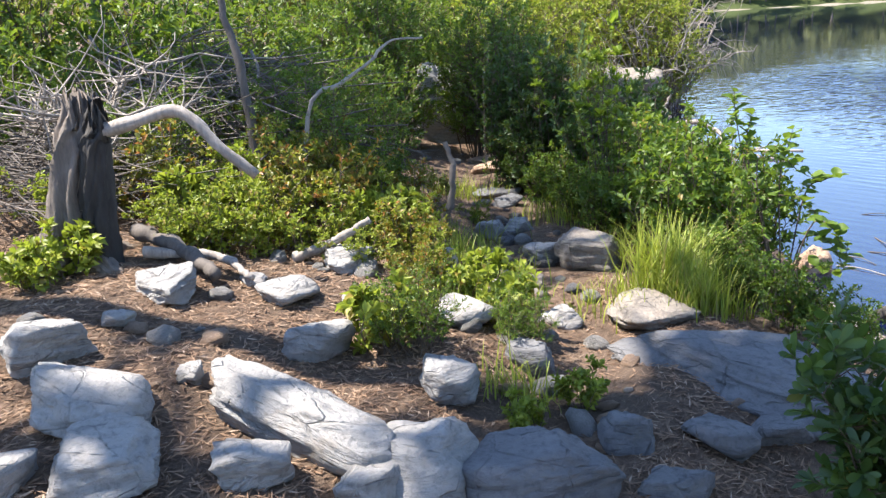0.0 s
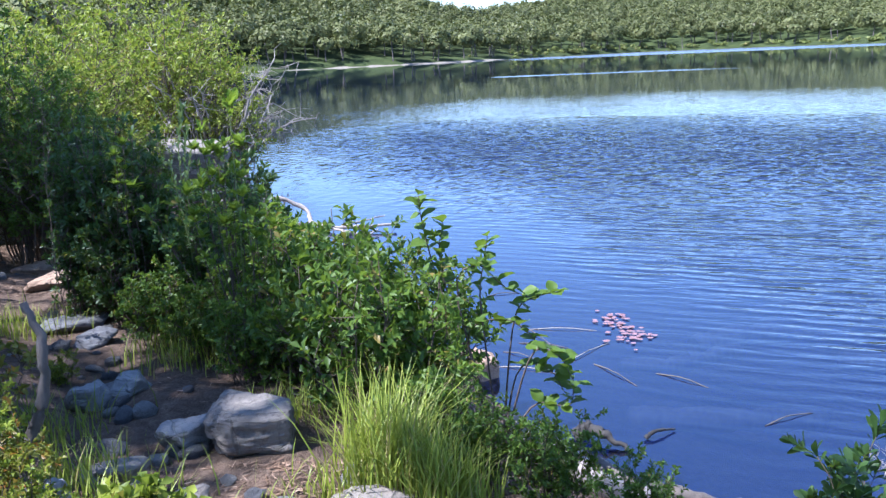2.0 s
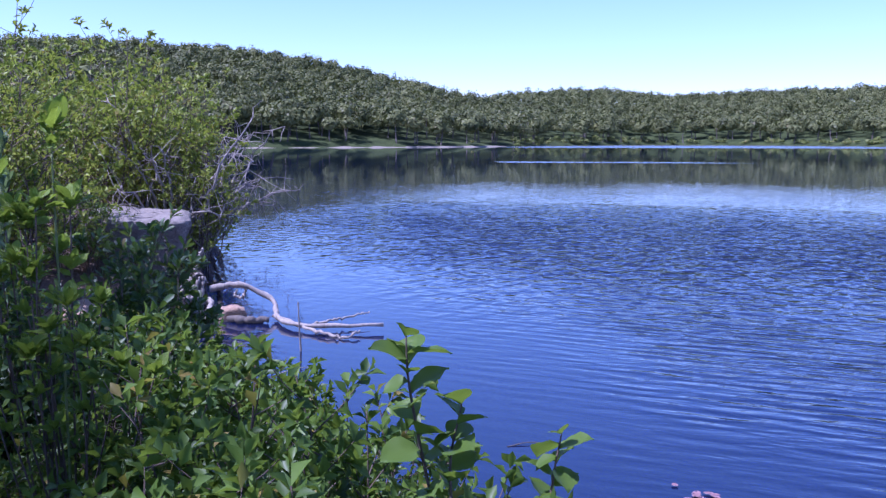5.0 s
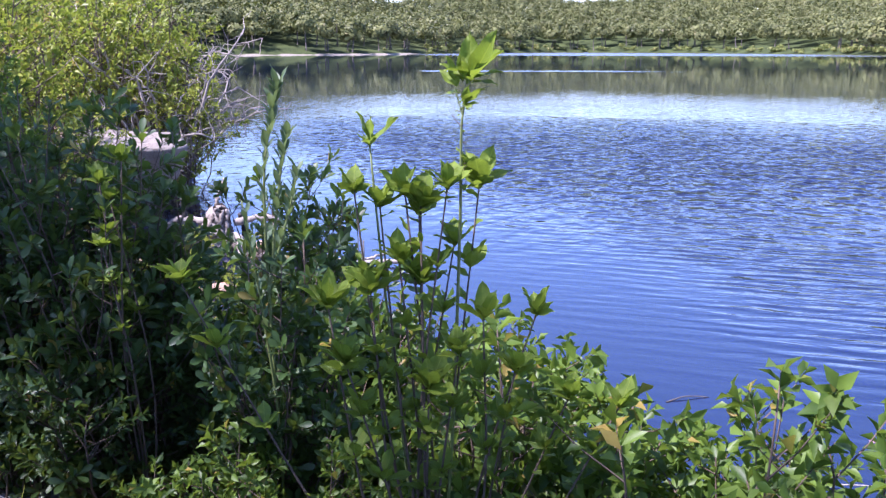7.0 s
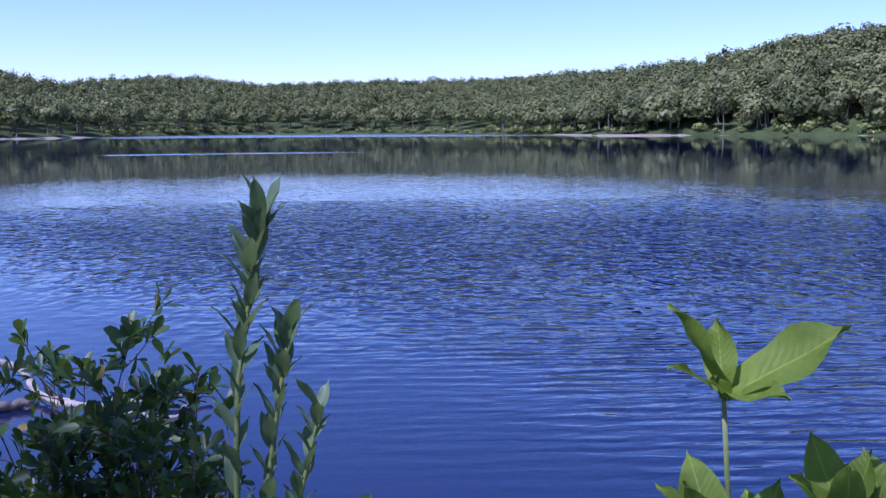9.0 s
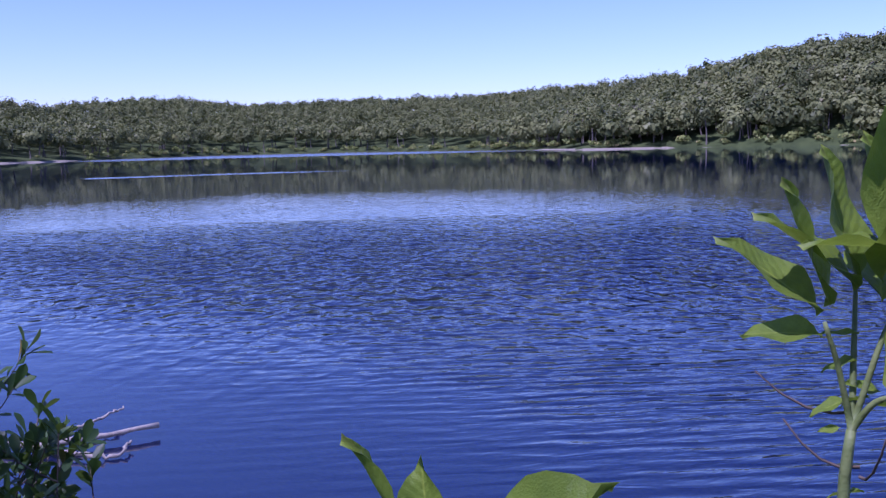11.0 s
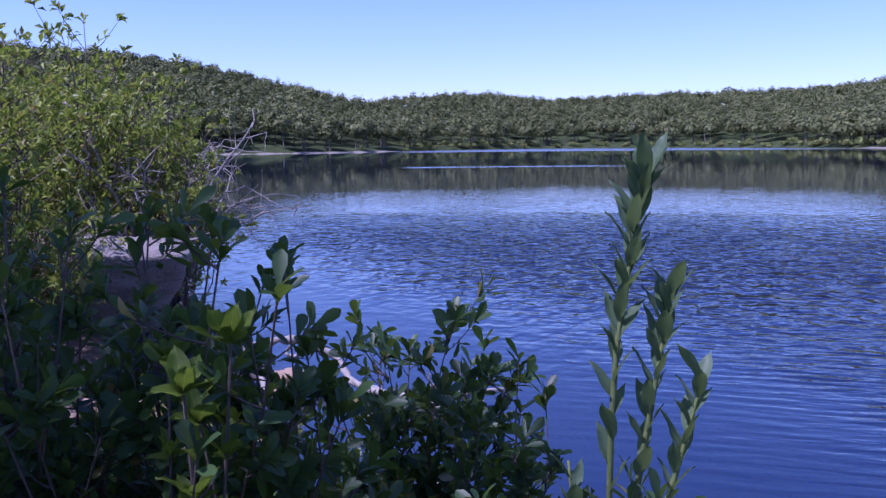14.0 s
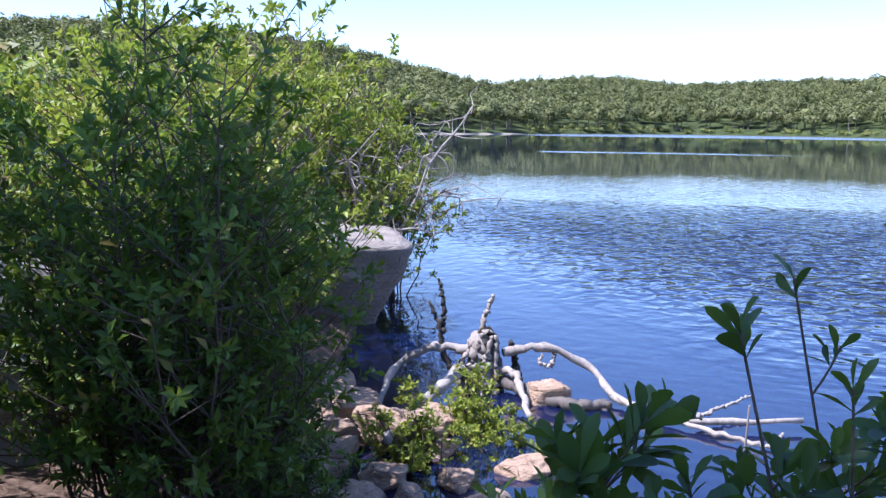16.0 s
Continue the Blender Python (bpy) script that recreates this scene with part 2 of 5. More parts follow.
M_DEAD = wood_material("bleached_deadwood", (0.10, 0.085, 0.07), (0.38, 0.335, 0.29), 45)
M_DEADBROWN = wood_material("dry_brown_deadwood", (0.040, 0.033, 0.029), (0.135, 0.115, 0.098), 45)
M_CHAR = wood_material("charred_wood", (0.006, 0.006, 0.006), (0.05, 0.045, 0.04), 30, bump=1.0)
M_LEAF = leaf_material("bayberry_leaf", (0.030, 0.074, 0.012), (0.132, 0.215, 0.030), glow=0.48)
M_LEAF_DARK = leaf_material("dark_glossy_leaf", (0.016, 0.044, 0.014), (0.060, 0.12, 0.027), gloss=0.45, oddness=0.015)
M_LEAF_PALE = leaf_material("yellow_green_leaf", (0.11, 0.165, 0.02), (0.34, 0.385, 0.052), oddness=0.08, glow=0.5)
M_LEAF_AUTUMN = leaf_material("tired_yellow_leaf", (0.08, 0.10, 0.014), (0.26, 0.24, 0.04), (0.36, 0.13, 0.03), 0.22)
M_LEAF_WILLOW = leaf_material("grey_green_willow_leaf", (0.055, 0.10, 0.05), (0.15, 0.22, 0.11), oddness=0.01)
M_LEAF_BIG = leaf_material("fresh_broad_leaf", (0.07, 0.13, 0.014), (0.24, 0.34, 0.035), oddness=0.0, glow=0.5, veins=True)
M_GRASS = leaf_material("lakeside_grass", (0.14, 0.20, 0.022), (0.42, 0.47, 0.07), (0.42, 0.34, 0.14), 0.12)
M_WOODS = leaf_material("far_oak_foliage", (0.055, 0.068, 0.026), (0.165, 0.176, 0.064), (0.14, 0.13, 0.06), 0.03, glow=0.14, gloss=0.1, patch=0.11, crown=0.27)
M_MARSH = leaf_material("shore_shrub_foliage", (0.08, 0.11, 0.028), (0.20, 0.22, 0.065), (0.3, 0.24, 0.1), 0.08, glow=0.15, gloss=0.1, patch=0.15)
M_LITTER = leaf_material("dry_bark_and_needle_bits", (0.085, 0.048, 0.03), (0.30, 0.195, 0.125), (0.42, 0.31, 0.22), 0.12, glow=0.0, gloss=0.1)
M_LILY = plain("reddish_water_leaf", (0.17, 0.085, 0.085), (0.29, 0.165, 0.16), 30, 0.4)
M_SUNK = wood_material("waterlogged_wood", (0.10, 0.075, 0.05), (0.30, 0.23, 0.16), 30)


# ---- helpers for shapes ----
def mesh_of(name, verts, faces, material, smooth=True):
    """A mesh from arrays of corners and faces (all of one size, or a list)."""
    me = bpy.data.meshes.new(name)
    verts = np.asarray(verts, np.float32)
    if isinstance(faces, np.ndarray):
        k = faces.shape[1]
        me.vertices.add(len(verts))
        me.vertices.foreach_set("co", verts.ravel())
        me.loops.add(faces.size)
        me.loops.foreach_set("vertex_index", faces.astype(np.int32).ravel())
        me.polygons.add(len(faces))
        me.polygons.foreach_set("loop_start", np.arange(0, faces.size, k, dtype=np.int32))
        me.polygons.foreach_set("loop_total", np.full(len(faces), k, np.int32))
        me.update(calc_edges=True)
    else:
        me.from_pydata(verts.tolist(), [], faces)
    me.materials.append(material)
    me.polygons.foreach_set("use_smooth", np.full(len(me.polygons), smooth))
    return me


def part(name, me, parent=None, label=""):
    ob = new(name, me)
    if parent is not None:
        ob.parent = parent
    return tagged(ob, label)


def join(*pieces):
    """Joins (verts, faces) pairs of equal face size."""
    vs, fs, n = [], [], 0
    for v, q in pieces:
        vs.append(v)
        fs.append(q + n)
        n += len(v)
    return np.concatenate(vs), np.concatenate(fs)


def tube(points, radii, sides=6, rough=0.0, rng=None):
    """A tapered round limb along points, as quads with closed ends."""
    p, r = np.asarray(points, float), np.asarray(radii, float)
    d = np.gradient(p, axis=0)
    d /= np.linalg.norm(d, axis=1)[:, None] + 1e-9
    side = np.cross(d, (0.31, 0.17, 0.93))
    side /= np.linalg.norm(side, axis=1)[:, None] + 1e-9
    up = np.cross(side, d)
    a = np.arange(sides) / sides * 2 * np.pi
    ring = np.cos(a)[None, :, None] * side[:, None] + np.sin(a)[None, :, None] * up[:, None]
    rr = np.repeat(r[:, None], sides, 1)
    if rough and rng is not None:
        rr = rr * (1 + rough * rng.uniform(-1, 1, rr.shape))
    v = (p[:, None] + ring * rr[..., None]).reshape(-1, 3)
    i, j = np.meshgrid(np.arange(len(p) - 1), np.arange(sides), indexing="ij")
    k = (j + 1) % sides
    q = np.stack([i * sides + j, i * sides + k, (i + 1) * sides + k, (i + 1) * sides + j], -1).reshape(-1, 4)
    caps = []
    for base in (0, (len(p) - 1) * sides):
        for m in range(1, sides - 2, 2):
            caps.append((base, base + m, base + m + 1, base + m + 2))
    return v, np.concatenate([q, np.array(caps)]) if caps else q


def bend(a, b, sag, n=7, rng=None, jit=0.0):
    """A bent line from a to b whose middle is moved by sag."""
    a, b, sag = (np.asarray(q, float) for q in (a, b, sag))
    u = np.linspace(0, 1, n)[:, None]
    p = a * (1 - u) + b * u + sag * (4 * u * (1 - u))
    if rng is not None and jit:
        p[1:-1] += rng.normal(0, jit, (n - 2, 3))
    return p


def smooth_line(points, n=24):
    """A smooth line through a few points."""
    p = np.asarray(points, float)
    s = np.linspace(0, len(p) - 1, n)
    i = np.clip(s.astype(int), 0, len(p) - 2)
    u = (s - i)[:, None]
    q = np.concatenate([2 * p[:1] - p[1:2], p, 2 * p[-1:] - p[-2:-1]])
    a, b, c, d = q[i], q[i + 1], q[i + 2], q[i + 3]
    return 0.5 * (2 * b + (c - a) * u + (2 * a - 5 * b + 4 * c - d) * u ** 2 + (3 * b - a - 3 * c + d) * u ** 3)


def leaf_blades(at, way, face, length, width, curl=0.12, fold=0.18):
    """Many small folded leaves: five corners and four triangles each."""
    n = len(at)
    way = way / (np.linalg.norm(way, axis=1)[:, None] + 1e-9)
    side = np.cross(way, face)
    side /= np.linalg.norm(side, axis=1)[:, None] + 1e-9
    nrm = np.cross(side, way)
    L, Wd = length[:, None], width[:, None]
    mid = at + way * L * 0.55
    v = np.stack([at, mid - side * Wd * 0.5 + nrm * Wd * fold * 2, at + way * L - nrm * L * curl, mid + side * Wd * 0.5 + nrm * Wd * fold * 2, mid], 1).reshape(-1, 3)
    f = np.array([(0, 4, 1), (1, 4, 2), (2, 4, 3), (3, 4, 0)])
    return v, (np.arange(n)[:, None, None] * 5 + f[None]).reshape(-1, 3)


def unit(v):
    return v / (np.linalg.norm(v, axis=-1, keepdims=True) + 1e-9)


# ---- the lie of the land ----
# the near shoreline, from south to north, and on round the lake
SHORE = ((6.0, -14), (4.4, -7), (3.3, -3), (2.75, 0.0), (2.15, 2.6), (1.55, 4.2), (0.95, 5.3), (0.35, 6.7),
         (-0.5, 7.7), (-1.75, 8.35), (-2.62, 9.2), (-2.95, 11.3), (-3.0, 13.6), (-3.6, 17.0), (-11, 34), (-29, 80), (-55, 150),
         (-63, 190), (-37, 205), (-18, 216), (0, 230), (24, 275), (62, 318), (98, 300), (116, 235), (111, 172),
         (132, 152), (150, 110), (165, 60), (150, 0), (120, -50), (60, -70), (20, -40))
TRAIL = ((2.2, -3.5), (1.7, -0.8), (1.0, 0.8), (0.75, 2.0), (0.15, 2.9), (-0.68, 3.9), (-1.5, 5.1), (-2.4, 6.9), (-3.3, 8.8), (-4.5, 11.2), (-9, 17))


def line_gap(x, y, pts, closed=False):
    """Distance from points to a polyline, and whether they lie inside it."""
    x, y = np.asarray(x, float), np.asarray(y, float)
    best, inside = np.full(x.shape, 1e9), np.zeros(x.shape, bool)
    ring = list(zip(pts, pts[1:] + pts[:1] if closed else pts[1:]))
    for (ax, ay), (bx, by) in ring:
        dx, dy = bx - ax, by - ay
        u = np.clip(((x - ax) * dx + (y - ay) * dy) / (dx * dx + dy * dy), 0, 1)
        best = np.minimum(best, np.hypot(x - ax - u * dx, y - ay - u * dy))
        if closed and ay != by:
            inside ^= ((ay > y) != (by > y)) & (x < (bx - ax) * (y - ay) / (by - ay) + ax)
    return best, inside


def waves(x, y, k, seed):
    """Smooth hummocks of about 1/k metres."""
    r = np.random.RandomState(seed)
    out = np.zeros(np.shape(x))
    for _ in range(7):
        a, q, p = r.uniform(0, 6.28), k * r.uniform(0.6, 1.7), r.uniform(0, 6.28)
        out = out + np.sin(6.28 * q * (x * np.cos(a) + y * np.sin(a)) + p)
    return out / 4.0


HILL = ((-180, 6), (-60, 6.3), (-40, 6.3), (-24, 6.35), (-14, 5.95), (-7, 4.85), (-2, 3.6), (0.3, 2.95), (3, 3.3), (6, 3.45), (9, 3.35), (12, 3.0), (20, 3.25),
        (25, 3.25), (32, 3.7), (37, 4.1), (41, 4.8), (44, 5.5), (49, 6.1), (60, 6.2), (180, 6))
RIDGE = ((-180, 120), (-40, 260), (-14, 300), (0, 330), (3, 400), (12, 430), (25, 420), (32, 360), (38, 300), (44, 230), (50, 225), (80, 260), (180, 120))


def rise(x, y):
    """The height of the hills that close the lake, seen from the path."""
    dx, dy = np.asarray(x) - 0, np.asarray(y) - 3
    b, d = np.degrees(np.arctan2(dx, dy)), np.hypot(dx, dy)
    far = np.interp(b, *zip(*RIDGE))
    top = np.tan(np.radians(np.interp(b, *zip(*HILL)))) * far + 1.8 - 8.0
    return top, far, d


def height(x, y):
    x, y = np.asarray(x, float), np.asarray(y, float)
    gap, wet = line_gap(x, y, SHORE, True)
    land = np.interp(gap, (0, 0.15, 0.5, 1.2, 2.2, 4, 7, 14, 40), (0.0, 0.14, 0.33, 0.47, 0.62, 0.85, 1.15, 2.0, 4.0))
    low = np.interp(y, (2.5, 5.5, 40), (1.0, 0.62, 0.62))
    path, _ = line_gap(x, y, TRAIL)
    land = land * np.where(gap < 30, low, 1)
    land = land + 0.05 * waves(x, y, 0.9, 3) * np.clip(gap * 2, 0, 1) - 0.06 * np.exp(-(path / 0.45) ** 2)
    top, far, d = rise(x, y)
    u = np.clip(gap / np.maximum(far - (d - gap), 30), 0, 1.2)
    hill = top * np.clip(u, 0, 1) ** 0.9
    land = np.where(d > 60, 0.35 * np.clip(gap, 0, 1) + hill * np.clip((d - 60) / 40, 0, 1) + land * np.clip(1 - (d - 60) / 40, 0, 1), land)
    bed = -np.interp(gap, (0, 0.5, 2, 6, 20), (0.0, 0.14, 0.45, 1.5, 3.0))
    return np.where(wet, bed, land)


# ---- ground, lake and hills ----
def graded(lo, hi, near, step, cap, reach, mid):
    """Grid lines: even from lo to hi, widening outside, capped until mid, then on to reach."""
    mids = list(np.arange(lo, hi + 1e-6, near))
    for sign in (-1, 1):
        p, s, more = (lo if sign < 0 else hi), near, []
        while abs(p) < reach:
            s = min(s * step, cap) if abs(p) < mid else s * 1.35
            p += sign * s
            more.append(p)
        mids = more[::-1] + mids if sign < 0 else mids + more
    return np.array(mids)


gx, gy = graded(-5.5, 3.5, 0.105, 1.14, 6.0, 2600, 330), graded(-2.0, 11.0, 0.105, 1.14, 5.0, 2600, 480)
GX, GY = np.meshgrid(gx, gy)
GZ = height(GX, GY)
ny, nx = GX.shape
ii, jj = np.meshgrid(np.arange(ny - 1), np.arange(nx - 1), indexing="ij")
k0 = ii * nx + jj
quads = np.stack([k0, k0 + 1, k0 + nx + 1, k0 + nx], -1).reshape(-1, 4)
ground = part("ground", mesh_of("ground", np.stack([GX, GY, GZ], -1).reshape(-1, 3), quads, M_GROUND))
tagged(ground, "brown needle-littered lakeside ground with a worn dirt trail", "ground", kind="structure")

wx = np.linspace(-120, 320, 12)
WX, WY = np.meshgrid(wx, np.linspace(-110, 420, 12))
i2, j2 = np.meshgrid(np.arange(11), np.arange(11), indexing="ij")
k2 = i2 * 12 + j2
water = part("water", mesh_of("water", np.stack([WX, WY, WX * 0], -1).reshape(-1, 3), np.stack([k2, k2 + 1, k2 + 13, k2 + 12], -1).reshape(-1, 4), M_WATER))
tagged(water, "blue lake water, calm with a rippled breeze band", "lake", kind="structure")


def beach(pts, wide, name, label):
    """A strip of sand along a stretch of far shore."""
    p = smooth_line([(a, b, 0) for a, b in pts], 60)
    d = unit(np.gradient(p, axis=0))
    out = np.stack([-d[:, 1], d[:, 0], d[:, 2] * 0], 1)
    rng = np.random.RandomState(5)
    w = wide * (0.5 + rng.rand(60))[:, None]
    a, b, c = p - out * 1.4, p + out * w * 0.25, p + out * w * 0.5
    a[:, 2], b[:, 2], c[:, 2] = -0.1, 0.20, 0.30
    v = np.concatenate([a, b, c])
    i = np.arange(59)
    f = np.concatenate([np.stack([i, i + 1, i + 61, i + 60], 1), np.stack([i + 60, i + 61, i + 121, i + 120], 1)])
    return tagged(part(name, mesh_of(name, v, f, M_SAND)), label, "beach", kind="structure")


SAND = ((-58, 193), (-37, 205), (-18, 216), (0, 230), (10, 249))
beach(SAND, 1.5, "beach", "thin pale sand beach on the far shore")
beach(((115, 205), (111, 172), (121, 162), (132, 152), (143, 127)), 1.6, "beach", "pinkish sand spit below the wooded point")


# ---- far woods ----
def crowns(at, tall, wide, clumps, size, rng, low=0.25):
    """Leaf clumps of many crowns in one go; each clump is one small face."""
    n = len(at)
    lobes = 7
    lob = unit(rng.normal(size=(n, lobes, 3))) * rng.uniform(0.25, 0.75, (n, lobes, 1))
    lob[..., 2] = np.abs(lob[..., 2]) * 0.9 - 0.15
    pick = rng.randint(0, lobes, (n, clumps))
    off = unit(rng.normal(size=(n, clumps, 3)))
    off[..., 2] = off[..., 2] * 0.8 + 0.12
    rad = rng.uniform(0.25, 0.5, (n, clumps, 1)) ** 0.7
    local = np.take_along_axis(lob, pick[..., None], 1) + off * rad
    w, t = wide[:, None], tall[:, None]
    c = np.empty((n, clumps, 3))
    c[..., 0] = at[:, None, 0] + local[..., 0] * w * 0.5
    c[..., 1] = at[:, None, 1] + local[..., 1] * w * 0.5
    c[..., 2] = at[:, None, 2] + t * (low + (1 - low) * (0.45 + 0.42 * local[..., 2]))
    c = c.reshape(-1, 3)
    nrm = unit(off.reshape(-1, 3) + 0.5 * local.reshape(-1, 3) + rng.normal(0, 0.22, c.shape) + (0, 0, 0.15))
    a = unit(np.cross(nrm, rng.normal(size=c.shape)))
    b = np.cross(nrm, a)
    s = (size * rng.uniform(0.6, 1.4, (len(c), 1))) * np.repeat(wide / 6, clumps)[:, None]
    v = np.stack([c - a * s - b * s * 0.6, c + a * s - b * s * 0.5 - nrm * s * 0.3, c + b * s * 1.1 - nrm * s * 0.2], 1).reshape(-1, 3)
    return v, np.arange(len(v)).reshape(-1, 3)


def scatter(n, inner, outer, rng):
    """Places round the lake, between inner and outer metres behind its shore."""
    b = rng.uniform(-45, 60, n * 8)
    r = rng.uniform(90, 500, n * 8)
    x, y = r * np.sin(np.radians(b)), 3 + r * np.cos(np.radians(b))
    gap, wet = line_gap(x, y, SHORE, True)
    _, far, d = rise(x, y)
    ok = ~wet & (gap > inner) & (gap < outer) & (d < far + 45)
    return x[ok][:n], y[ok][:n]


def far_woods():
    rng = np.random.RandomState(11)
    x, y = scatter(7800, 9, 400, rng)
    at = np.stack([x, y, height(x, y) - 0.3], 1)
    v, f = crowns(at, rng.uniform(6.5, 10.5, len(x)), rng.uniform(3.0, 6.8, len(x)), 185, 0.36, rng, 0.1)
    ob = part("far_woods", mesh_of("far_woods", v, f, M_WOODS, False))
    tagged(ob, "green oak woods covering the hills round the lake", "forest", kind="stuff")
    x, y = scatter(900, 1.6, 11, rng)
    at = np.stack([x, y, height(x, y) - 0.2], 1)
    v, f = crowns(at, rng.uniform(7, 11, len(x)), rng.uniform(4, 8, len(x)), 330, 0.34, rng, 0.16)
    ob = part("shoreline_woods", mesh_of("shoreline_woods", v, f, M_WOODS, False))
    tagged(ob, "front row of oaks along the far shore", "forest", kind="stuff")
    tr = []
    for p in at:
        top = p + (rng.normal(0, 0.5), rng.normal(0, 0.5), rng.uniform(4, 7))
        tr.append(tube(bend(p - (0, 0, 0.3), top, rng.normal(0, 0.2, 3), 4), (0.2, 0.16, 0.12, 0.05), 5))
    ob = part("far_trunks", mesh_of("far_trunks", *join(*tr), M_DEADBROWN))
    tagged(ob, "pale thin tree trunks along the far shore", "tree trunks", kind="stuff")
    x, y = rng.uniform(100, 190, 2600), rng.uniform(90, 215, 2600)
    gap, wet = line_gap(x, y, SHORE, True)
    ok = ~wet & (gap > 1.2) & (gap < 40)
    x, y = x[ok][:420], y[ok][:420]
    point = np.stack([x, y, height(x, y) - 0.3], 1)
    v, f = crowns(point, rng.uniform(6, 10, len(x)), rng.uniform(4.5, 8, len(x)), 170, 0.42, rng, 0.05)
    ob = part("point_woods", mesh_of("point_woods", v, f, M_WOODS, False))
    tagged(ob, "dense oak woods on the wooded point", "forest", kind="stuff")
    x, y = scatter(3600, 0.2, 4.5, rng)
    sandy = line_gap(x, y, SAND)[0] < 4.2
    x, y = x[~sandy], y[~sandy]
    at = np.stack([x, y, height(x, y) - 0.2], 1)
    v, f = crowns(at, rng.uniform(1.0, 3.0, len(x)), rng.uniform(1.6, 3.6, len(x)), 70, 0.62, rng, 0.0)
    ob = part("shore_bushes", mesh_of("shore_bushes", v, f, M_MARSH, False))
    tagged(ob, "light green marsh shrubs fringing the far shore", "bushes", kind="stuff")


far_woods()


def west_shore():
    """Shrubs and low trees along the near western shore."""
    rng = np.random.RandomState(12)
    x, y = rng.uniform(-75, -4, 9000), rng.uniform(22, 190, 9000)
    gap, wet = line_gap(x, y, SHORE, True)
    ok = ~wet & (gap > 0.3) & (gap < 16)
    x, y, gap = x[ok][:900], y[ok][:900], gap[ok][:900]
    at = np.stack([x, y, height(x, y) - 0.2], 1)
    v, f = crowns(at, np.clip(1.2 + gap * 0.5, 1.2, 7) * rng.uniform(0.7, 1.2, len(x)), rng.uniform(2.0, 4.2, len(x)), 130, 0.42, rng, 0.0)
    tagged(part("shore_thicket", mesh_of("shore_thicket", v, f, M_MARSH, False)), "light green thicket along the western shore", "bushes", kind="stuff")


west_shore()


def shore_tree(x, y, tall, wide, seed):
    """A single broad-leaved tree on the wooded point."""
    rng = np.random.RandomState(seed)
    z = float(height(x, y))
    tree = tagged(new("tree"), "tall green oak tree with a grey trunk on the shore", "tree", group="trees on the point")
    tree.location = (x, y, z - 0.2)
    limbs = [tube(bend((0, 0, 0), (rng.normal(0, 0.4), rng.normal(0, 0.4), tall * 0.8), rng.normal(0, 0.25, 3), 7), np.linspace(0.24, 0.05, 7), 7)]
    for k in range(9):
        h = tall * rng.uniform(0.3, 0.75)
        a = rng.uniform(0, 6.28)
        r = wide * rng.uniform(0.25, 0.45)
        limbs.append(tube(bend((0, 0, h), (r * np.cos(a), r * np.sin(a), h + tall * 0.14), (0, 0, 0.3), 5), np.linspace(0.09, 0.02, 5), 5))
    part("trunk", mesh_of("trunk", *join(*limbs), M_BARK), tree, "grey trunk with thin limbs")
    v, f = crowns(np.zeros((1, 3)), np.array([tall]), np.array([wide]), 1800, 0.26, rng, 0.15)
    part("crown", mesh_of("crown", v, f, M_WOODS, False), tree)


_r = np.random.RandomState(3)
for _k in range(34):
    _u = _k / 33
    _x, _y = np.interp(_u, (0, 0.2, 0.5, 1), (114, 116, 137, 166)) + _r.uniform(1, 8), np.interp(_u, (0, 0.2, 0.5, 1), (200, 176, 156, 104)) + _r.uniform(1, 6)
    shore_tree(_x, _y, _r.uniform(7.5, 11.5), _r.uniform(4.5, 7.5), 100 + _k)


# ---- rocks ----
def rock(x, y, wide, deep, tall, turn, seed, material=None, label="", name="rock", sink=0.3, tilt=(0, 0), z=None):
    """An angular weathered stone: a lumpy ball cut by many planes."""
    rng = np.random.RandomState(seed)
    bm = bmesh.new()
    bmesh.ops.create_icosphere(bm, subdivisions=5 if wide > 0.3 else 4, radius=1.0)
    p = np.array([v.co[:] for v in bm.verts])
    n = unit(p)
    cut = unit(rng.normal(size=(15, 3)))
    reach = rng.uniform(0.52, 0.95, 15)
    cut[0], reach[0] = unit(np.array((rng.normal(0, 0.15), rng.normal(0, 0.15), 1.0))), 0.62
    dots = n @ cut.T
    r = np.min(np.where(dots > 0.05, reach / np.maximum(dots, 0.05), 9), axis=1)
    r = np.minimum(r, 1.12)
    a, b, c = n.T
    bumps = waves(a * 2 + c, b * 2 - c, 0.7, seed) * 0.035 + waves(a * 5 + c * 3, b * 5 + c * 4, 0.7, seed + 1) * 0.018 + waves(a * 12 + c * 7, b * 12 - c * 9, 0.8, seed + 2) * 0.010 + waves(a * 25 + c * 17, b * 25 - c * 19, 0.8, seed + 3) * 0.005
    ledge = 0.02 * np.sign(np.sin(9 * c + 2 * a + rng.uniform(0, 6))) + 0.012 * np.sign(np.sin(17 * c - 5 * b + rng.uniform(0, 6)))
    p = n * (r + bumps + ledge)[:, None]
    p = p * (wide / 1.7, deep / 1.7, tall / 1.45)
    for v, q in zip(bm.verts, p):
        v.co = q
    me = bpy.data.meshes.new(name)
    bm.to_mesh(me)
    bm.free()
    me.materials.append(material or M_ROCK)
    me.polygons.foreach_set("use_smooth", np.ones(len(me.polygons), bool))
    ob = new(name, me)
    base = float(height(x, y)) if z is None else z
    ob.matrix_world = pose(x, y, base + tall * (0.5 - sink), tilt[0], tilt[1], turn)
    return tagged(ob, label or "pale grey angular rock half sunk in the litter", name.replace("_", " "), group="" if z is not None else "rocks beside the trail")


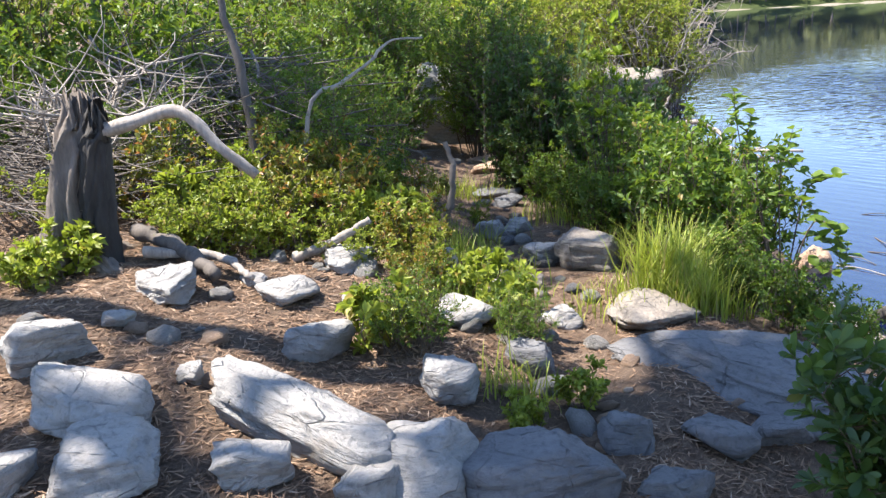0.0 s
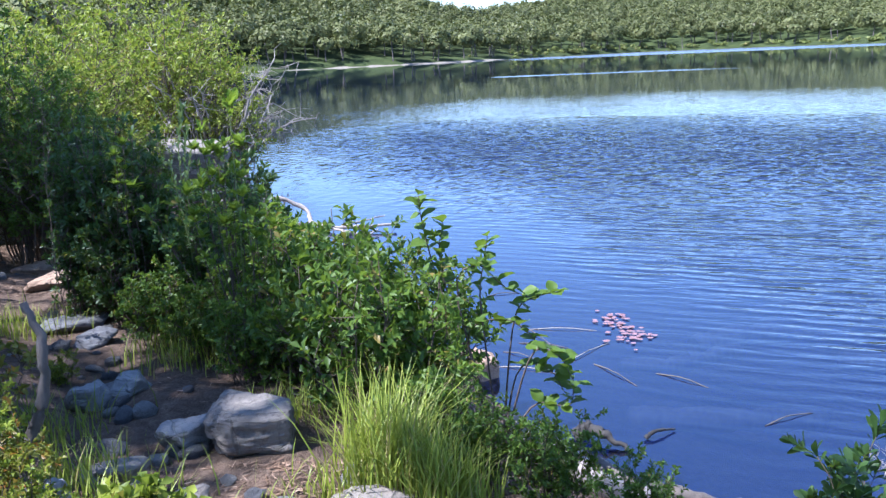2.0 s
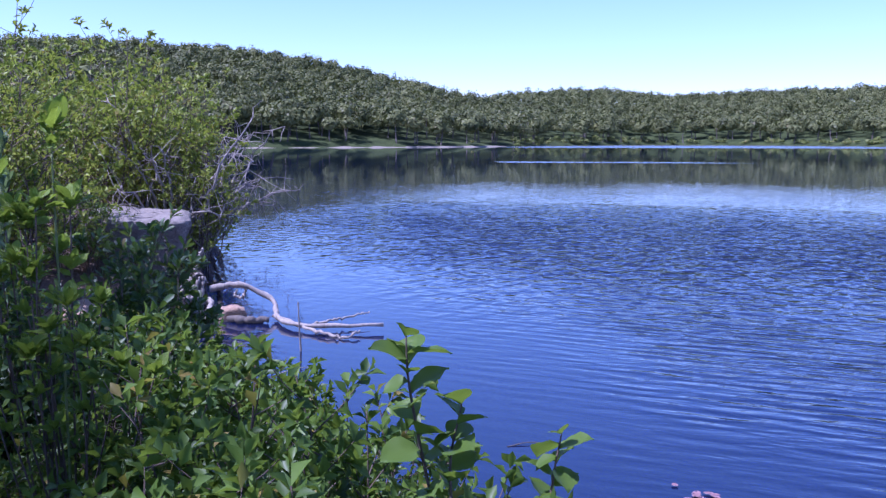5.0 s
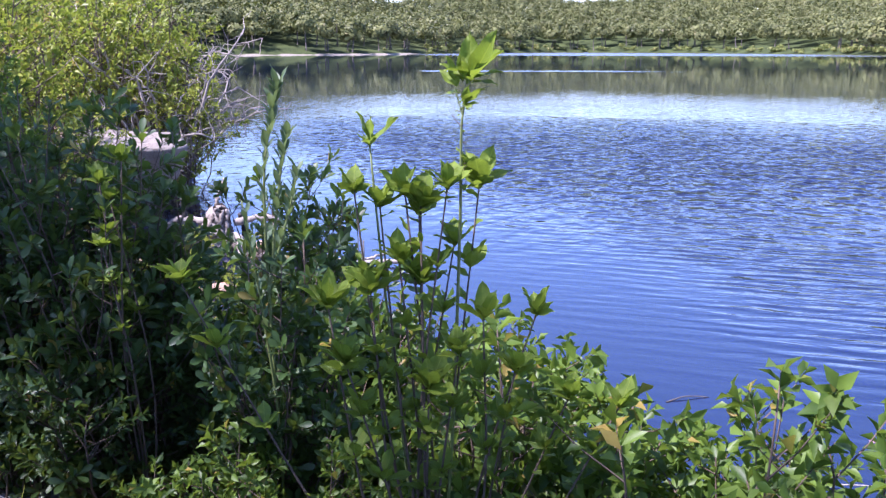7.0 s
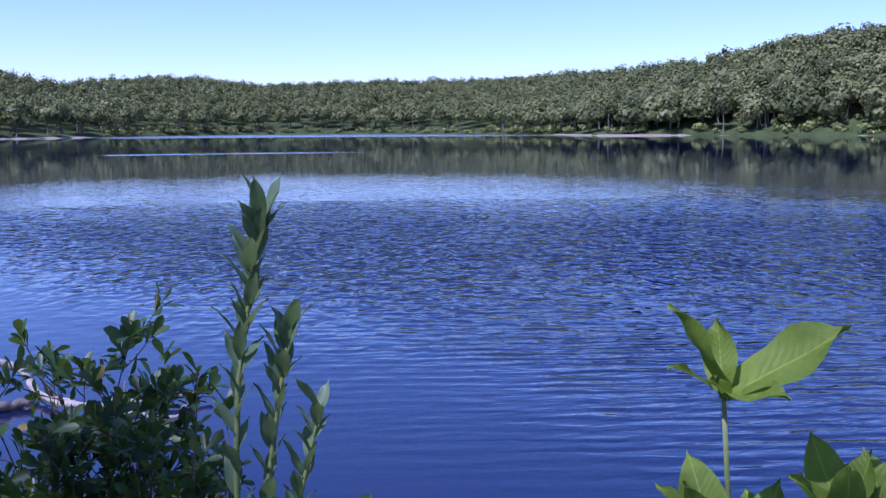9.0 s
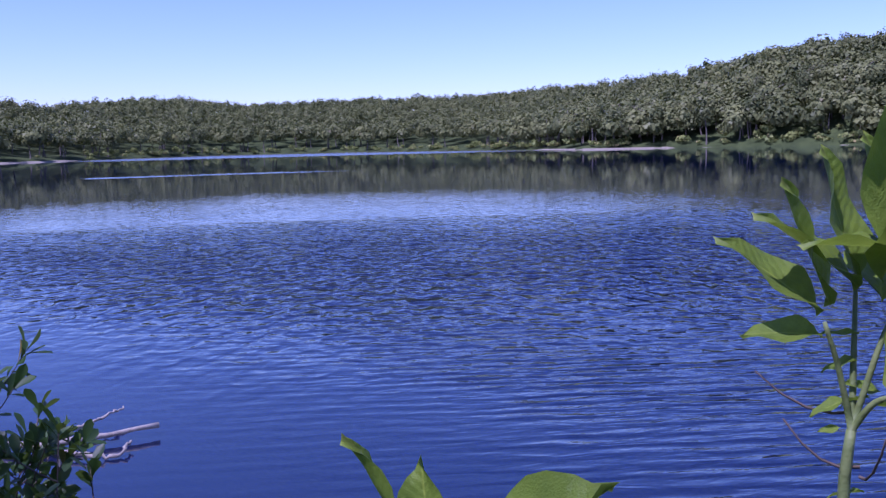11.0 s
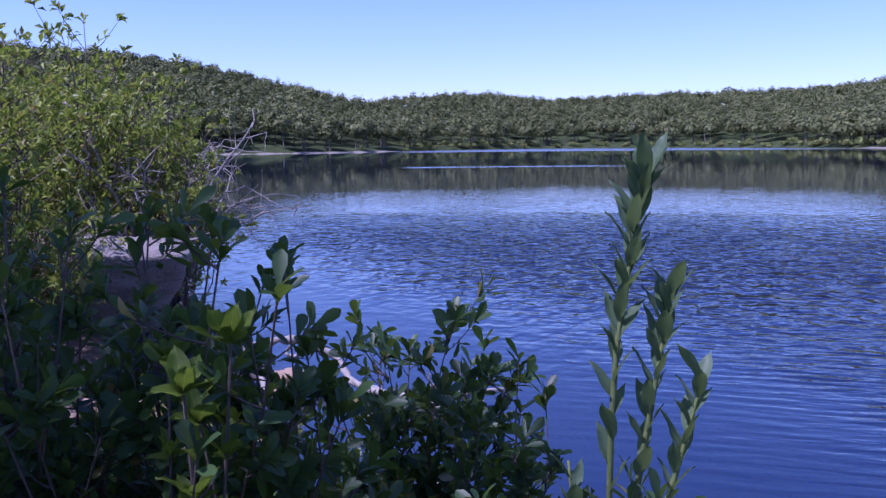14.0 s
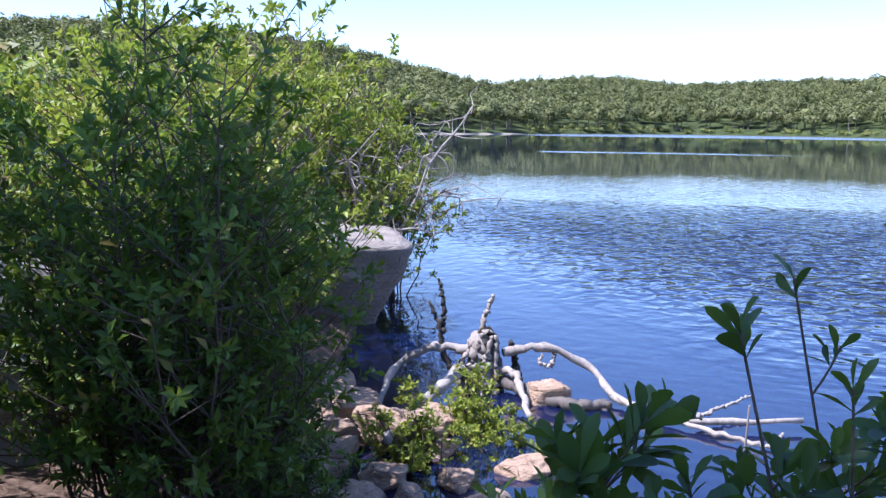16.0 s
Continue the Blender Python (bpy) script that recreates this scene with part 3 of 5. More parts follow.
rock(-4.05, 9.05, 0.80, 0.70, 1.20, 20, 90, M_ROCK, "large pale sunlit rock among the shrubs", sink=0.12, tilt=(-6, 4))
rock(-0.84, 0.82, 0.32, 0.28, 0.17, 30, 1, label="pale flat-topped rock beside the trail", tilt=(-6, 4))
rock(-0.36, 0.62, 0.49, 0.31, 0.21, -12, 2, M_ROCK, "large grey layered rock with a dark underside", tilt=(-8, 5))
rock(0.00, 0.43, 0.32, 0.26, 0.17, 20, 4)
rock(-0.18, 0.22, 0.24, 0.20, 0.13, 50, 46)
rock(0.20, 0.93, 0.72, 0.27, 0.24, 2, 3, label="long pale rounded boulder lying across the litter", tilt=(-6, 12))
rock(0.31, 0.68, 0.28, 0.24, 0.16, -5, 5)
rock(0.67, 1.04, 0.30, 0.33, 0.25, 12, 6, label="upright pale rock with a cracked face", tilt=(-10, 0))
rock(0.62, 0.84, 0.23, 0.18, 0.16, 60, 48)
rock(0.44, 1.52, 0.25, 0.22, 0.20, 15, 8)
rock(0.94, 1.24, 0.51, 0.40, 0.24, -8, 9, M_ROCK_SHADE_BLUE, "large rock in the shade, that shade's blue-grey put in its colour", tilt=(0, -6))
rock(-0.14, 1.53, 0.23, 0.18, 0.20, 40, 7, tilt=(0, 14))
rock(-0.55, 1.80, 0.25, 0.20, 0.12, 5, 11, label="bright white rock among dry litter")
rock(-0.97, 1.53, 0.36, 0.26, 0.15, -20, 10, label="bright white rock among dry litter")
rock(-0.26, 1.94, 0.14, 0.12, 0.08, 0, 19)
rock(-0.60, 2.32, 0.34, 0.26, 0.15, 0, 12)
rock(0.12, 2.12, 0.28, 0.24, 0.12, 30, 13, label="bright white rock among dry litter")
rock(-0.32, 2.72, 0.17, 0.15, 0.18, 60, 20)
rock(0.02, 2.62, 0.32, 0.18, 0.15, -42, 49, label="bright white rock among dry litter")
rock(0.10, 3.62, 0.49, 0.37, 0.29, 10, 14, M_BOULDER, "grey cracked rock at the edge of the trail")
rock(-0.16, 3.62, 0.26, 0.20, 0.18, 70, 22)
rock(0.72, 2.88, 0.48, 0.36, 0.13, -5, 15, M_BOULDER, "flat tan weathered rock beside the grass", sink=0.36)
rock(1.30, 2.42, 1.08, 0.57, 0.24, -8, 47, M_ROCK_SHADE_BLUE, "long flat slab in dappled shade, the shade's blue-grey put in its colour", tilt=(2, 2), sink=0.40)
rock(1.08, 1.62, 0.19, 0.17, 0.17, 30, 17, M_ROCK_SHADE_BLUE)
rock(0.55, 2.02, 0.19, 0.17, 0.18, 0, 18, M_ROCK_SHADE_BLUE)
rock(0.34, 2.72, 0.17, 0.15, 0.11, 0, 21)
rock(1.32, 1.88, 0.23, 0.18, 0.12, 0, 24, M_ROCK_SHADE_BLUE)
rock(1.30, 1.42, 0.23, 0.18, 0.11, 50, 25, M_ROCK_SHADE_BLUE)
rock(1.48, 2.04, 0.21, 0.17, 0.11, 15, 50, M_ROCK_SHADE_BLUE)
rock(-0.20, 0.96, 0.11, 0.09, 0.09, 10, 51)
rock(-0.80, 1.88, 0.14, 0.11, 0.08, 0, 52)
rock(-0.80, 1.16, 0.12, 0.10, 0.09, 70, 53)
rock(-0.80, 4.15, 0.23, 0.18, 0.19, 0, 23)
rock(-0.66, 4.25, 0.21, 0.17, 0.14, 40, 30)
rock(-0.30, 3.15, 0.23, 0.18, 0.10, 25, 54, M_BOULDER)
rock(0.02, 3.02, 0.24, 0.18, 0.10, 80, 55, M_BOULDER)
rock(-1.25, 5.18, 0.26, 0.20, 0.11, 0, 28, M_ROCK_SHADE_BLUE, "flat grey stone worn into the trail")
rock(-1.60, 5.75, 0.39, 0.28, 0.13, 10, 32, M_ROCK_SHADE_BLUE, "flat grey stone worn into the trail")
rock(-2.28, 6.98, 0.43, 0.33, 0.14, 20, 26, M_ROCK_RED, "low brown stone worn into the trail")
rock(-2.85, 7.85, 0.52, 0.39, 0.16, -25, 56, M_ROCK_RED, "low brown stone worn into the trail")
rock(-3.45, 9.30, 0.68, 0.46, 0.21, -10, 27, M_ROCK_RED, "low brown stone worn into the trail")
rock(-4.55, 11.25, 0.70, 0.46, 0.22, 15, 31, M_ROCK_RED, "low brown stone worn into the trail")
rock(0.99, 5.42, 0.24, 0.22, 0.34, 15, 33, M_ROCK_RED, "rust-stained stone standing in the shallows", "stone", 0.35, (6, 0), -0.05)
rock(1.40, 4.02, 0.20, 0.18, 0.18, 0, 34, M_ROCK_RED, "red-brown stone at the water's edge", "stone", 0.3, (0, 0), 0.05)
rock(-2.38, 9.75, 0.34, 0.26, 0.26, 0, 36, M_ROCK_RED, "rust-stained stone at the water's edge", "stone", 0.3, (0, 0), 0.08)
rock(-2.2, 10.1, 0.40, 0.26, 0.22, 40, 37, M_ROCK_RED, "rust-stained stone at the water's edge", "stone", 0.3, (0, 0), 0.02)
rock(-1.42, 10.75, 0.34, 0.26, 0.30, 20, 38, M_ROCK_RED, "brown stone wedged under the driftwood root", "stone", 0.3, (0, 0), -0.05)
rock(-2.75, 9.75, 0.34, 0.26, 0.22, 30, 60, M_ROCK_RED, "rust-stained stone at the water's edge", "stone", 0.35, (0, 0), 0.05)
rock(-2.62, 9.45, 0.3, 0.22, 0.2, 75, 61, M_ROCK_RED, "rust-stained stone at the water's edge", "stone", 0.35, (0, 0), 0.05)
rock(-2.5, 9.9, 0.22, 0.17, 0.16, 69, 62, M_ROCK_RED, "rust-stained stone at the water's edge", "stone", 0.35, (0, 0), 0.0)
rock(-2.7, 10.2, 0.4, 0.3, 0.26, 16, 63, M_ROCK_RED, "rust-stained stone at the water's edge", "stone", 0.35, (0, 0), 0.05)
rock(-2.35, 9.3, 0.26, 0.2, 0.16, 47, 64, M_ROCK_RED, "rust-stained stone at the water's edge", "stone", 0.35, (0, 0), 0.0)
rock(-2.2, 9.05, 0.2, 0.15, 0.14, 77, 65, M_ROCK_RED, "rust-stained stone at the water's edge", "stone", 0.35, (0, 0), 0.0)
rock(-2.45, 9.0, 0.3, 0.22, 0.18, 60, 66, M_ROCK_RED, "rust-stained stone at the water's edge", "stone", 0.35, (0, 0), 0.0)
rock(-2.0, 9.3, 0.24, 0.18, 0.12, 80, 67, M_ROCK_RED, "rust-stained stone at the water's edge", "stone", 0.35, (0, 0), 0.0)
rock(-1.85, 9.0, 0.28, 0.21, 0.12, 74, 68, M_ROCK_RED, "rust-stained stone at the water's edge", "stone", 0.35, (0, 0), 0.0)
rock(-2.1, 9.75, 0.2, 0.15, 0.14, 8, 69, M_ROCK_RED, "rust-stained stone at the water's edge", "stone", 0.35, (0, 0), 0.0)
rock(-2.75, 9.2, 0.3, 0.22, 0.24, 77, 70, M_ROCK_RED, "rust-stained stone at the water's edge", "stone", 0.35, (0, 0), 0.05)
rock(-1.6, 9.5, 0.3, 0.22, 0.12, 1, 71, M_ROCK_RED, "rust-stained stone at the water's edge", "stone", 0.35, (0, 0), 0.0)
rock(-2.85, 10.6, 0.3, 0.22, 0.24, 60, 72, M_ROCK_RED, "rust-stained stone at the water's edge", "stone", 0.35, (0, 0), 0.05)
rock(-2.6, 8.8, 0.24, 0.18, 0.2, 33, 73, M_ROCK_RED, "rust-stained stone at the water's edge", "stone", 0.35, (0, 0), 0.05)

def boulder():
    """A flat-topped block whose face leans out over the water."""
    rng = np.random.RandomState(35)
    rows, n = [], 72
    a = np.arange(n) / n * 2 * np.pi
    square = 1 / (np.abs(np.cos(a - 0.3)) ** 9 + np.abs(np.sin(a - 0.3)) ** 9) ** (1 / 9)
    for u in np.linspace(0, 1, 40):
        grow = np.interp(u, (0, 0.25, 0.55, 0.60, 0.9, 0.97, 1.0), (0.56, 0.64, 0.80, 0.86, 0.96, 0.95, 0.91))
        lump = 1 + 0.035 * waves(np.cos(a) + u, np.sin(a) - u, 0.9, 5) + 0.018 * waves(np.cos(a) * 3, np.sin(a) * 3 + u * 5, 0.9, 6) + rng.normal(0, 0.004, n)
        lump = lump + 0.03 * np.sign(np.sin(4.2 * u + 3 * np.cos(a) + 1.4 * np.sin(2 * a)))
        r = square * grow * lump
        rows.append(np.stack([0.62 * r * np.cos(a) + 0.16 * u, 0.60 * r * np.sin(a) - 0.22 * u, -0.1 + 0.92 * u + 0.05 * u * np.cos(a - 2.6) + rng.normal(0, 0.004, n)], 1))
    for s in np.linspace(0.85, 0.05, 12):
        mid = rows[39].mean(0)
        ring = mid + (rows[39] - mid) * s
        ring[:, 2] += 0.02 + 0.02 * waves(ring[:, 0] * 2, ring[:, 1] * 2, 0.9, 8)
        rows.append(ring)
    v = np.concatenate(rows)
    i, j = np.meshgrid(np.arange(len(rows) - 1), np.arange(n), indexing="ij")
    k = (j + 1) % n
    q = np.stack([i * n + j, i * n + k, (i + 1) * n + k, (i + 1) * n + j], -1).reshape(-1, 4)
    ob = new("boulder", mesh_of("boulder", v, q, M_BOULDER))
    ob.location = (-3.30, 13.2, 0.0)
    return tagged(ob, "big flat-topped boulder with a dark overhanging face at the shore", "boulder")


boulder()



# ---- shrubs ----
def shrub_meshes(name, tall, wide, stems, shoots, leaf, leaf_wide, material, seed, per=7, lean=0.5, along=7, upright=0.6):
    """Stems and leaves of one kind of shrub, as two meshes."""
    rng = np.random.RandomState(seed)
    wood, at, way, face, size = [], [], [], [], []
    for _ in range(stems):
        a = rng.uniform(0, 6.28)
        r = wide * 0.5 * rng.uniform(0.1, 1.0) ** 0.6
        h = tall * rng.uniform(0.55, 1.0) * (1 - 0.35 * (r / (wide * 0.5)) ** 2)
        foot = np.array((r * lean * np.cos(a), r * lean * np.sin(a), -0.05)) + rng.normal(0, 0.03, 3) * (1, 1, 0)
        head = np.array((r * np.cos(a), r * np.sin(a), h)) + rng.normal(0, 0.05, 3) * wide
        line = bend(foot, head, (rng.normal(0, 0.05) * wide, rng.normal(0, 0.05) * wide, 0), 7, rng, 0.012 * tall)
        thick = 0.004 + 0.003 * tall
        wood.append(tube(line, np.linspace(thick, thick * 0.25, 7), 5))
        tips = [(line[-1], unit(line[-1] - line[-2]), 1.0)]
        for _s in range(shoots):
            u = rng.uniform(0.2, 0.97)
            q = line[0] * 0
            k = u * 6
            i = min(int(k), 5)
            q = line[i] * (1 - (k - i)) + line[i + 1] * (k - i)
            b = rng.uniform(0, 6.28)
            d = unit(np.array((np.cos(b), np.sin(b), upright + rng.normal(0, 0.3))))
            ln = tall * rng.uniform(0.09, 0.24)
            e = q + d * ln + (0, 0, 0.15 * ln)
            wood.append(tube(bend(q, e, (0, 0, -0.06 * ln), 3), np.linspace(thick * 0.4, thick * 0.16, 3), 3))
            tips.append((e, d, 0.9))
            for w in rng.uniform(0.25, 1, along):
                at.append(q * (1 - w) + e * w)
                way.append(d * 0.5 + rng.normal(0, 0.75, 3))
                face.append(rng.normal(0, 0.45, 3) + (0, 0, 1))
                size.append(rng.uniform(0.6, 1.05))
        for e, d, s in tips:
            b0 = rng.uniform(0, 6.28)
            x1 = unit(np.cross(d, (0.3, 0.5, 0.8)))
            y1 = np.cross(d, x1)
            for k in range(per):
                b = b0 + k * 2.4
                o = np.cos(b) * x1 + np.sin(b) * y1
                at.append(e - d * 0.012 * k)
                way.append(o * rng.uniform(0.6, 1.1) + d * rng.uniform(0.4, 1.1))
                face.append(d + rng.normal(0, 0.25, 3))
                size.append(rng.uniform(0.7, 1.15) * s)
    at, way, face, size = (np.array(q) for q in (at, way, face, size))
    v, f = leaf_blades(at, way, face, leaf * size, leaf_wide * size)
    return mesh_of(name + "_stems", *join(*wood), M_STEM), mesh_of(name + "_foliage", v, f, material)


KINDS = {}


def shrub(kind, x, y, size=1.0, turn=0.0, label="", lift=0.0, high=None):
    """A shrub of a kind at a place, a thing with stems and foliage."""
    stems, leaves, words = KINDS[kind]
    ob = tagged(new("shrub"), label or words, "shrub", group="lakeside shrubs")
    part("wood", stems, ob)
    part("foliage", leaves, ob)
    ob.matrix_world = pose(x, y, float(height(x, y)) + lift, 0, 0, turn) @ Matrix.Diagonal((size, size, high or size, 1))
    return ob


KINDS["bay"] = (*shrub_meshes("bay", 1.05, 0.9, 22, 12, 0.066, 0.032, M_LEAF, 21, 6, along=6), "dense green bayberry shrub on the lake bank")
KINDS["dark"] = (*shrub_meshes("dark", 1.3, 0.85, 15, 11, 0.058, 0.024, M_LEAF_DARK, 22, 8), "dark glossy-leaved shrub on the lake bank")
KINDS["tall"] = (*shrub_meshes("tall", 2.6, 1.35, 30, 22, 0.078, 0.031, M_LEAF, 23, 8, along=7), "tall dense green shrub beside the trail")
KINDS["gold"] = (*shrub_meshes("gold", 2.4, 1.5, 26, 20, 0.066, 0.031, M_LEAF_PALE, 24, 8, along=8), "tall sunlit yellow-green shrub beside the trail")
KINDS["low"] = (*shrub_meshes("low", 0.42, 0.6, 18, 7, 0.04, 0.021, M_LEAF_PALE, 25, 6), "low yellow-green undergrowth among the litter")
KINDS["tired"] = (*shrub_meshes("tired", 0.6, 0.7, 16, 8, 0.045, 0.024, M_LEAF_AUTUMN, 26, 6), "low shrub with yellowing leaves")
KINDS["bush"] = (*shrub_meshes("bush", 1.2, 1.2, 24, 13, 0.05, 0.022, M_LEAF, 27, 7), "green undergrowth shrub below the brush pile")
KINDS["seedling"] = (*shrub_meshes("seedling", 0.30, 0.34, 8, 5, 0.062, 0.036, M_LEAF_PALE, 30, 6, along=4), "fresh yellow-green seedling lit by the sun")
KINDS["thicket"] = (*shrub_meshes("thicket", 1.2, 1.3, 15, 10, 0.075, 0.034, M_LEAF, 28, 5, along=5), "green shrub in the thicket inland of the trail")
KINDS["pale_thicket"] = (*shrub_meshes("pale_thicket", 2.4, 1.6, 18, 15, 0.085, 0.040, M_LEAF_PALE, 29, 6, along=6), "sunlit yellow-green shrub in the thicket")

# bank between the trail and the water, first stretch
for _x, _y, _s, _t in ((0.62, 3.95, 0.90, 0), (0.85, 3.62, 0.5, 80), (0.32, 4.40, 0.92, 150), (0.75, 4.45, 0.85, 210), (0.05, 5.05, 0.92, 300), (0.45, 5.0, 0.85, 40),
                       (-0.25, 5.65, 0.84, 190), (0.15, 5.7, 0.78, 250), (-0.80, 5.1, 0.55, 70), (1.28, 3.28, 0.42, 10), (1.55, 2.95, 0.36, 200), (1.02, 3.35, 0.36, 100), (-0.5, 4.95, 0.55, 160), (-0.1, 4.5, 0.55, 20),
                       (-0.7, 6.3, 0.75, 120), (-0.2, 6.4, 0.6, 310), (-1.3, 6.5, 0.6, 200), (-0.95, 7.0, 0.6, 20)):
    shrub("bay", _x, _y, _s, _t)
for _x, _y, _s, _t in ((-1.15, 5.75, 0.78, 20), (-0.9, 6.05, 0.62, 130), (-1.45, 6.2, 0.62, 220), (-0.7, 6.6, 0.6, 10), (-1.75, 7.1, 0.55, 90), (-1.5, 7.9, 0.5, 30), (-2.74, 8.5, 0.6, 70), (-2.62, 8.0, 0.5, 160), (-2.9, 8.9, 0.7, 260)):
    shrub("dark", _x, _y, _s, _t)
# taller shrubs past the bend of the trail
for _x, _y, _s, _t in ((-3.04, 8.15, 0.85, 0), (-3.25, 8.8, 0.82, 130), (-5.2, 8.9, 1.0, 200), (-4.15, 7.3, 0.9, 20)):
    shrub("tall", _x, _y, _s, _t)
for _x, _y, _s, _t in ((-3.5, 9.3, 0.62, 100), (-3.75, 10.6, 1.15, 290), (-2.95, 14.3, 0.85, 60), (-4.5, 12.4, 1.0, 0), (-4.1, 14.4, 1.3, 90), (-3.9, 16.4, 1.2, 180), (-5.0, 18.5, 1.3, 30), (-4.2, 11.2, 1.1, 240), (-3.5, 14.6, 1.15, 140), (-6.5, 22, 1.6, 10), (-5.5, 15.5, 1.5, 300)):
    shrub("gold" if _y < 12.5 and _x > -4 else "pale_thicket", _x, _y, _s, _t)
# inland of the trail
for _x, _y, _s, _t in ((-1.55, 3.3, 0.7, 0), (-2.1, 3.7, 0.85, 70), (-2.1, 4.5, 0.8, 140), (-2.7, 4.9, 1.0, 200), (-3.4, 6.2, 1.0, 260), (-3.4, 5.2, 1.1, 20), (-2.9, 3.4, 0.7, 110),
                       (-4.0, 6.8, 1.3, 330), (-3.9, 4.2, 1.0, 40), (-5.0, 5.4, 1.2, 220), (-5.0, 8.0, 1.4, 170), (-2.3, 2.7, 0.6, 30), (-1.4, 3.7, 0.5, 80), (-6.5, 6.5, 1.6, 10), (-6.2, 9.5, 1.8, 100), (-7.8, 12.2, 1.8, 0),
                       (-4.6, 2.6, 0.9, 100), (-5.6, 3.8, 1.1, 190), (-3.6, 2.2, 0.7, 280), (-8.5, 8, 2.2, 60), (-8.0, 4.5, 2.0, 20), (-5.4, 2.6, 1.3, 60), (-6.8, 3.4, 1.6, 160), (-4.3, 3.3, 1.0, 10), (-6.2, 5.0, 1.6, 250), (-3.1, 4.6, 0.9, 120), (-10, 16, 2.6, 0), (-12, 11, 2.8, 50)):
    shrub("bush" if _x > -3.5 else "thicket", _x, _y, _s, _t)
for _x, _y, _s, _t in ((-1.3, 2.2, 0.9, 0), (-1.0, 2.35, 0.8, 90), (-1.7, 2.3, 1.0, 180), (-0.8, 2.75, 0.8, 270), (-0.45, 2.45, 0.6, 45), (-1.55, 1.85, 0.7, 0), (-1.75, 1.15, 0.5, 50), (-0.7, 2.2, 0.5, 20), (-1.1, 2.9, 0.9, 70), (-1.3, 4.4, 0.4, 0)):
    shrub("low", _x + 0.16, _y + 0.10, _s, _t)
for _x, _y, _s, _t in ((-1.45, 2.85, 1.0, 0), (-1.15, 3.25, 0.9, 90), (-0.35, 2.25, 0.45, 200), (-1.85, 3.0, 1.1, 20), (-0.6, 2.5, 0.6, 60)):
    shrub("tired", _x + 0.16, _y + 0.10, _s, _t)
for _x, _y, _s, _t in ((-1.45, 2.0, 0.8, 10), (-1.75, 2.45, 1.1, 60), (-1.2, 2.55, 0.9, 140), (-2.2, 2.35, 1.0, 200), (-2.3, 1.75, 0.9, 30)):
    shrub("tired" if _t > 100 else "low", _x + 0.16, _y + 0.10, _s * 1.1, _t, "leafy yellow-green undergrowth lit by the sun")
for _x, _y, _s, _t in ((-6.3, 12.5, 1.6, 30), (-7.5, 15.0, 1.9, 120), (-5.7, 10.7, 1.3, 210), (-9.0, 18.0, 2.2, 300)):
    shrub("thicket", _x, _y, _s, _t)
shrub("bush", -3.55, 12.3, 0.95, 100, "green shrub beside the boulder")
shrub("bush", -3.95, 7.6, 0.85, 220, "green shrub beside the trail")
shrub("bush", 0.16, 1.75, 0.32, 40, "small dark green bush among the rocks")
shrub("bush", 0.44, 2.10, 0.26, 140, "small dark green bush among the rocks")
_r = np.random.RandomState(44)
for _k in range(16):
    _x, _y = _r.uniform(-16, -5), _r.uniform(2.5, 22)
    _g, _ = line_gap(_x, _y, TRAIL)
    if _g > 1.3 and np.hypot(_x + 6.3, _y - 13.0) > 2.2 and _x < -5.5 - 0.1 * _y:
        shrub("pale_thicket" if _k % 3 == 0 else "thicket", _x, _y, _r.uniform(1.0, 1.3) if _k % 3 == 0 else _r.uniform(1.6, 2.4), _r.uniform(0, 360), "green shrub in the thicket inland of the trail")
for _x, _y, _s, _t in ((-1.8, 2.19, 1.2, 68), (-1.7, 2.45, 1.1, 291), (-1.68, 1.38, 0.9, 32), (-1.6, 1.12, 0.8, 130), (-0.99, 2.67, 1.0, 60), (-0.78, 2.74, 1.1, 253), (-1.48, 3.54, 1.2, 230), (-0.13, 2.28, 0.7, 241), (0.11, 2.24, 0.9, 333), (-0.13, 1.61, 1.0, 194), (-0.09, 1.77, 0.7, 107), (-0.15, 2.53, 0.9, 48), (-1.48, 2.01, 0.7, 249), (-1.66, 3.35, 1.1, 14), (-1.48, 2.68, 0.7, 199), (0.69, 1.72, 0.6, 221), (0.58, 1.44, 0.5, 311)):
    shrub("seedling", _x + 0.16, _y + 0.10, _s, _t)



# ---- broad-leaved plants at the water's edge ----
def leaf_mesh(name, wide, curl, wave, seed, material):
    """One broad leaf of unit length along x, with a midrib fold, a curl and wavy edges."""
    rng = np.random.RandomState(seed)
    n, m = 10, 5
    v = []
    for i in range(n):
        u = i / (n - 1)
        half = wide * 0.5 * max(np.sin(np.pi * min(1.0, u ** 0.85)) ** 0.8, 0.02) * (0.75 + 0.5 * u)
        if i == n - 1:
            half = 0.004
        for j in range(m):
            s = (j - 2) / 2
            rib = 0.02 * wide * np.cos(u * 26 + abs(s) * 3) * abs(s)
            v.append((u - 0.06 * abs(s) * u, s * half, 0.35 * abs(s) * half + rib - curl * u * u + wave * np.sin(u * 9 + s) * abs(s) * 0.05 + rng.normal(0, 0.003)))
    q = [(i * m + j, (i + 1) * m + j, (i + 1) * m + j + 1, i * m + j + 1) for i in range(n - 1) for j in range(m - 1)]
    return mesh_of(name, np.array(v), np.array(q), material)


